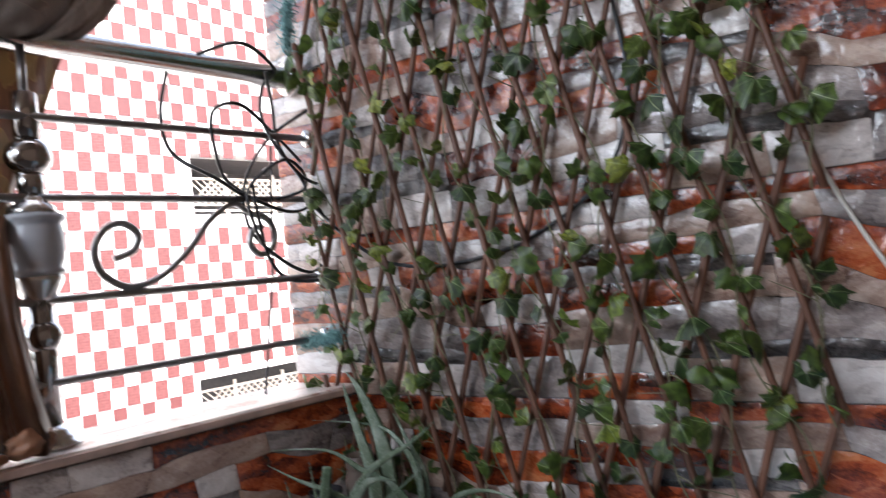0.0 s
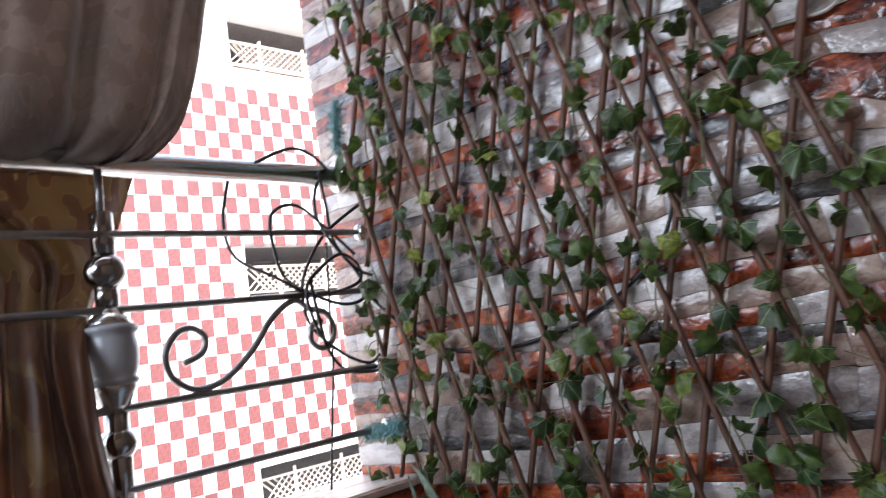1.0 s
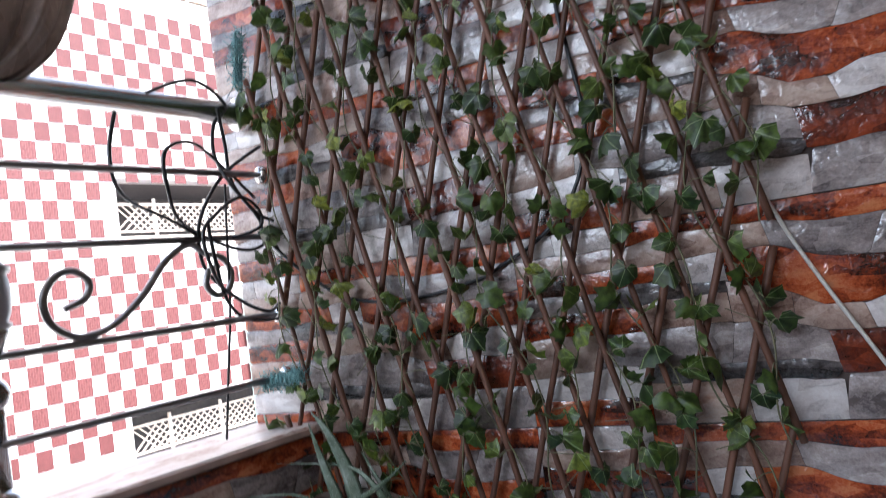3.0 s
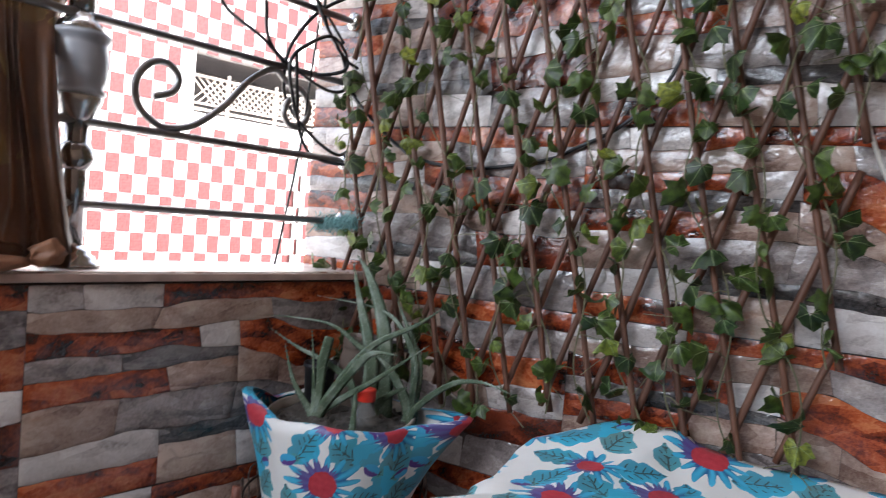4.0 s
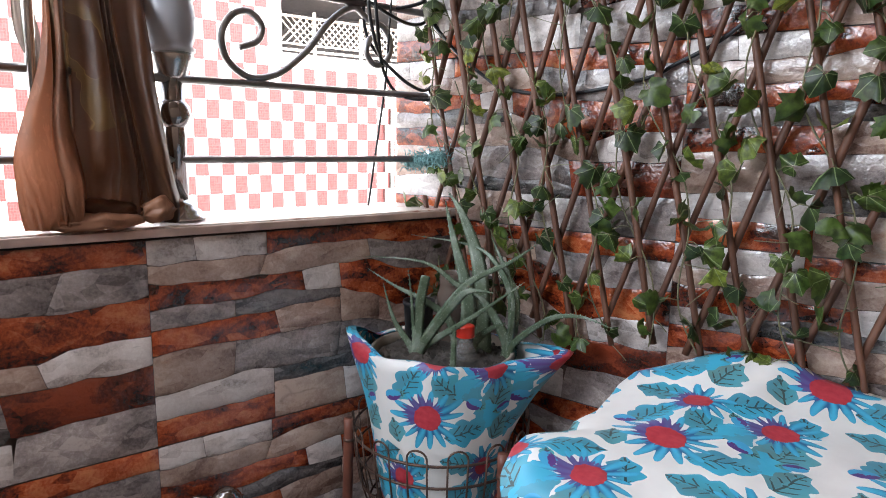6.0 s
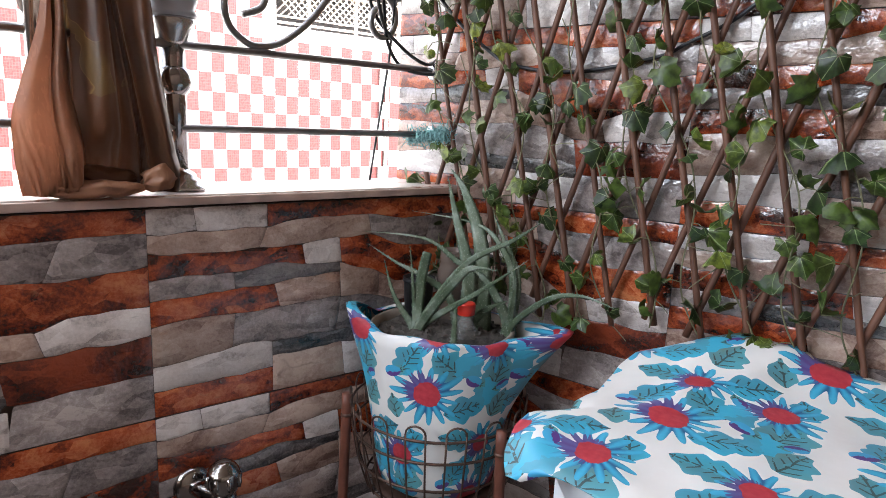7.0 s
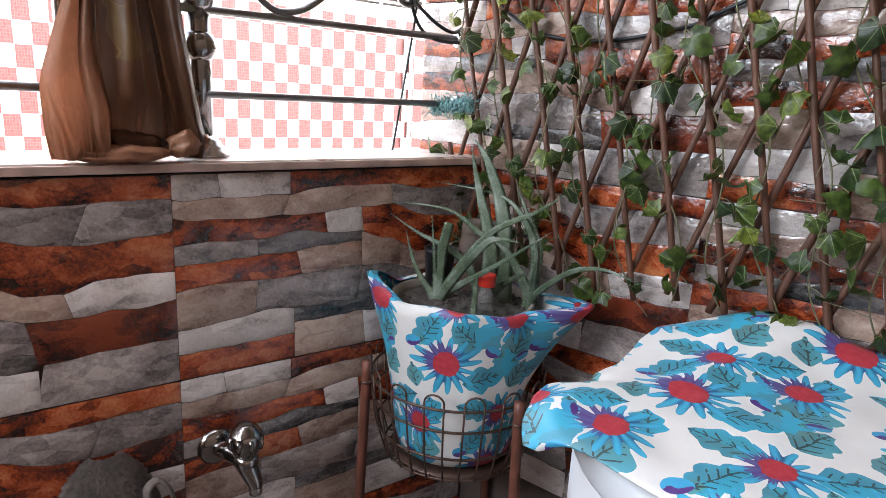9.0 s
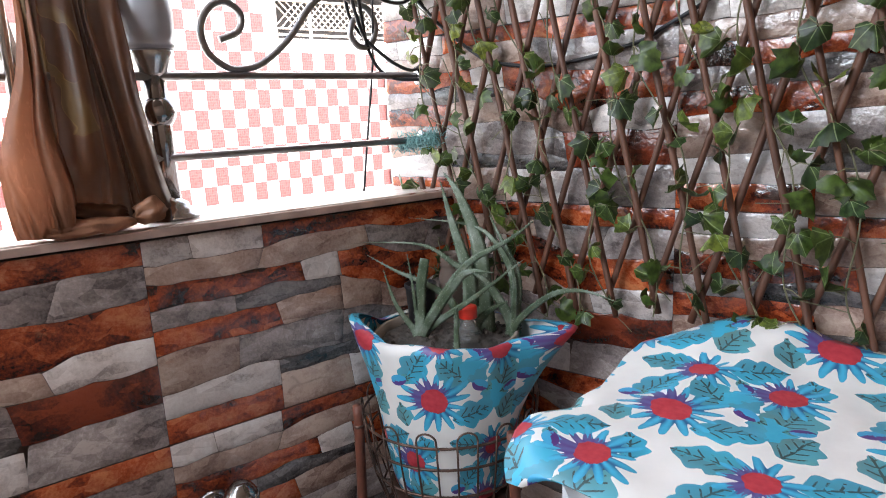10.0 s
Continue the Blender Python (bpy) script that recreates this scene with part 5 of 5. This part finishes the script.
for c, nrm, ar in part_base:
    if c.z < 0.42:
        continue
    for _ in range(85):
        s_ = r_.random()
        q = (ar[0].lerp(ar[1], s_)).lerp(ar[3].lerp(ar[2], s_), r_.random())
        d = (nrm * (1 if nrm.x > -0.2 else -1) + Vector([r_.gauss(0, .75) for _ in range(3)])).normalized() * r_.uniform(.004, .0075)
        add_tube(bm, [q - d * 0.4, q + d * .5, q + d + Vector((0, 0, -.0015))], [0.0007, 0.0008, 0.0005], 3, caps=False)
tagged(part("shag", bm, TOWEL, towel), kind="stuff")
bm = bmesh.new()
add_tube(bm, smooth_path([(0.06, -0.610, 0.47), (0.062, -0.618, 0.515), (0.055, -0.600, 0.522), (0.06, -0.585, 0.50), (0.05, -0.58, 0.46)], 5), 0.0065, 10, flat=0.5)
part("loop", bm, TOWEL, towel, "folded grey hanging loop")

# ---- stone-look tiles: one printed pattern of irregular courses, 0.6 x 0.3 m ----
SEAMS = {
    "top": ((0, .0006), (.6, .0006)),
    "a": ((0, .036), (.113, .036), (.173, .034), (.25, .025), (.36, .026), (.43, .036), (.53, .033), (.6, .032)),
    "b": ((0, .062), (.055, .066), (.16, .067), (.23, .065), (.30, .059), (.36, .060), (.43, .084), (.50, .087), (.56, .081), (.6, .077)),
    "c": ((0, .100), (.06, .098), (.11, .101), (.15, .096), (.20, .094), (.236, .100), (.30, .101), (.36, .118), (.42, .149), (.46, .147), (.50, .136), (.6, .133)),
    "d": ((0, .129), (.12, .126), (.18, .124), (.24, .119), (.31, .117)),
    "e": ((0, .166), (.05, .163), (.11, .164), (.19, .163), (.26, .160), (.36, .163), (.42, .183), (.47, .184), (.52, .179), (.55, .181), (.6, .178)),
    "f": ((0, .223), (.05, .222), (.12, .213), (.20, .215), (.29, .217), (.36, .214), (.43, .224)),
    "g": ((0, .261), (.18, .259)),
    "h": ((.17, .241), (.30, .240), (.43, .246)),
    "i": ((.41, .238), (.50, .235), (.54, .233), (.6, .234)),
    "end": ((0, .2994), (.6, .2994)),
}
# from, to, upper seam, lower seam, kind of stone, lean of its two ends
PRINT = [(0, .066, "top", "a", "l", 0, .004), (.066, .175, "top", "a", "l", .004, 0), (.175, .6, "top", "a", "r", 0, 0),
         (0, .168, "a", "b", "b", 0, -.013), (.168, .36, "a", "b", "b", -.013, .008), (.36, .485, "a", "b", "g", .008, -.026), (.485, .6, "a", "b", "g", -.026, 0),
         (0, .236, "b", "c", "r", 0, .006), (.236, .303, "b", "c", "l", .006, .005), (.303, .6, "b", "c", "r", .005, 0),
         (0, .122, "c", "d", "g", 0, 0), (.122, .303, "c", "d", "k", 0, .003), (.303, .38, "c", "e", "b", .003, 0), (.38, .465, "c", "e", "b", 0, .010), (.465, .6, "c", "e", "l", .010, 0),
         (0, .190, "d", "e", "r", 0, .010), (.190, .303, "d", "e", "b", .010, .003),
         (0, .119, "e", "f", "b", 0, -.006), (.119, .30, "e", "f", "g", -.006, -.012), (.30, .42, "e", "f", "g", -.012, .010), (.42, .6, "e", "i", "d", .010, 0),
         (0, .181, "f", "g", "l", 0, 0), (.181, .425, "f", "h", "k", 0, -.014), (.425, .6, "i", "end", "g", -.014, 0),
         (0, .181, "g", "end", "r", 0, 0), (.181, .31, "h", "end", "b", 0, .008), (.31, .425, "h", "end", "l", .008, 0)]


def seam(name, u):
    """Height of a course line below the tile's top edge: a soft line through its knots, with a hewn ripple."""
    knots = SEAMS[name]
    k = max(0, min(len(knots) - 2, sum(1 for q in knots if q[0] <= u) - 1))
    (u0, v0), (u1, v1) = knots[k], knots[k + 1]
    f = min(1, max(0, (u - u0) / (u1 - u0)))
    v = v0 + (v1 - v0) * (0.6 * f + 0.4 * f * f * (3 - 2 * f))
    if name in ("top", "end"):
        return v
    w = len(name) + ord(name[0]) * 1.7
    return v + 0.0040 * noise.noise((u * 26, w, 3)) + 0.0012 * noise.noise((u * 90, w, 8))


def stone_bm(n_, lo, hi, bm=None, m=None):
    """One stone of the print, cut to lo..hi; x runs along the tile, z down from its top edge, y is the face (towards -y)."""
    u0, u1, top, low, _, l0, l1 = PRINT[n_]
    a, b = max(u0, lo), min(u1, hi)
    l0, l1 = (l0 if u0 > lo else 0), (l1 if u1 < hi else 0)
    bm = bmesh.new() if bm is None else bm
    n = max(2, int((b - a) / 0.016))
    g = 0.0003
    us = [a + g, a + 0.004] + [a + (b - a) * k / n for k in range(1, n)] + [b - 0.004, b - g]
    grid = []
    for j, u in enumerate(us):
        f = (u - a) / (b - a)
        line = []
        for k in range(4):
            uu = u + (l0 * (1 - f) ** 4 + l1 * f ** 4) * ((0, .14, .86, 1)[k] - 0.5)
            t, q = seam(top, min(.6, max(0, uu))) + g, seam(low, min(.6, max(0, uu))) - g
            end = j in (0, len(us) - 1)
            round_ = 0.001 * (1 if j in (0, len(us) - 1) else 0.3 if j in (1, len(us) - 2) else 0)
            v = (t + round_, t + 0.004, q - 0.004, q - round_)[k]
            hgt = 0.0030 if end or k in (0, 3) else 0.0040 + 0.0014 * noise.noise((u * 25, v * 40, n_ + 5))
            q_ = Vector((uu, 0.003 - hgt, -v))
            line.append(bm.verts.new(m @ q_ if m else q_))
        grid.append(line)
    for p_, q_ in zip(grid, grid[1:]):
        for k in range(3):
            bm.faces.new((p_[k], p_[k + 1], q_[k + 1], q_[k])).smooth = True
    return bm


cache = {}


def lay(parent, matrix, lo=0.0, hi=0.6):
    for n_, (u0, u1, _, _, m, _, _) in enumerate(PRINT):
        if min(u1, hi) - max(u0, lo) < 0.012:
            continue
        k = (n_, round(lo, 3), round(hi, 3))
        if k not in cache:
            cache[k] = finish("stone", stone_bm(n_, lo, hi), STONES[m], parent)
            ob = cache[k]
        else:
            ob = new("stone", cache[k].data)
            ob.parent = parent
        ob.matrix_basis = matrix


def lay_joined(parent, places):
    """Tiles past the nearest ones, joined into one mesh a kind of stone."""
    for kind_ in STONES:
        bm = bmesh.new()
        for m in places:
            for n_, q in enumerate(PRINT):
                if q[4] == kind_:
                    stone_bm(n_, 0, .6, bm, m)
        tagged(finish("more_stone", bm, STONES[kind_], parent, smooth=False), kind="stuff")


TALL = Matrix.Diagonal((1, 1, 1.03, 1))
for row in range(3):
    z = 0.951 - 0.309 * row
    lay(wall_west, pose(0, -0.552, z, 0, 0, 90) @ TALL, 0, 0.55)
    lay(wall_west, pose(0, -1.152, z, 0, 0, 90) @ TALL)
for row in range(-4, 2):
    lay(wall_north, pose(-0.185, 0, 0.948 - 0.297 * row) @ Matrix.Diagonal((1, 1, .99, 1)), 0.032, 0.6)
    lay(wall_north, pose(0.415, 0, 0.948 - 0.297 * row) @ Matrix.Diagonal((1, 1, .99, 1)))
lay_joined(wall_north, [pose(1.015, 0, 0.948 - 0.297 * row) @ Matrix.Diagonal((1, 1, .99, 1)) for row in range(-5, 2)]
           + [pose(x, 0, 0.948 - 0.297 * row) @ Matrix.Diagonal((1, 1, .99, 1)) for x in (-0.149, 0.415) for row in (-6, -5)])
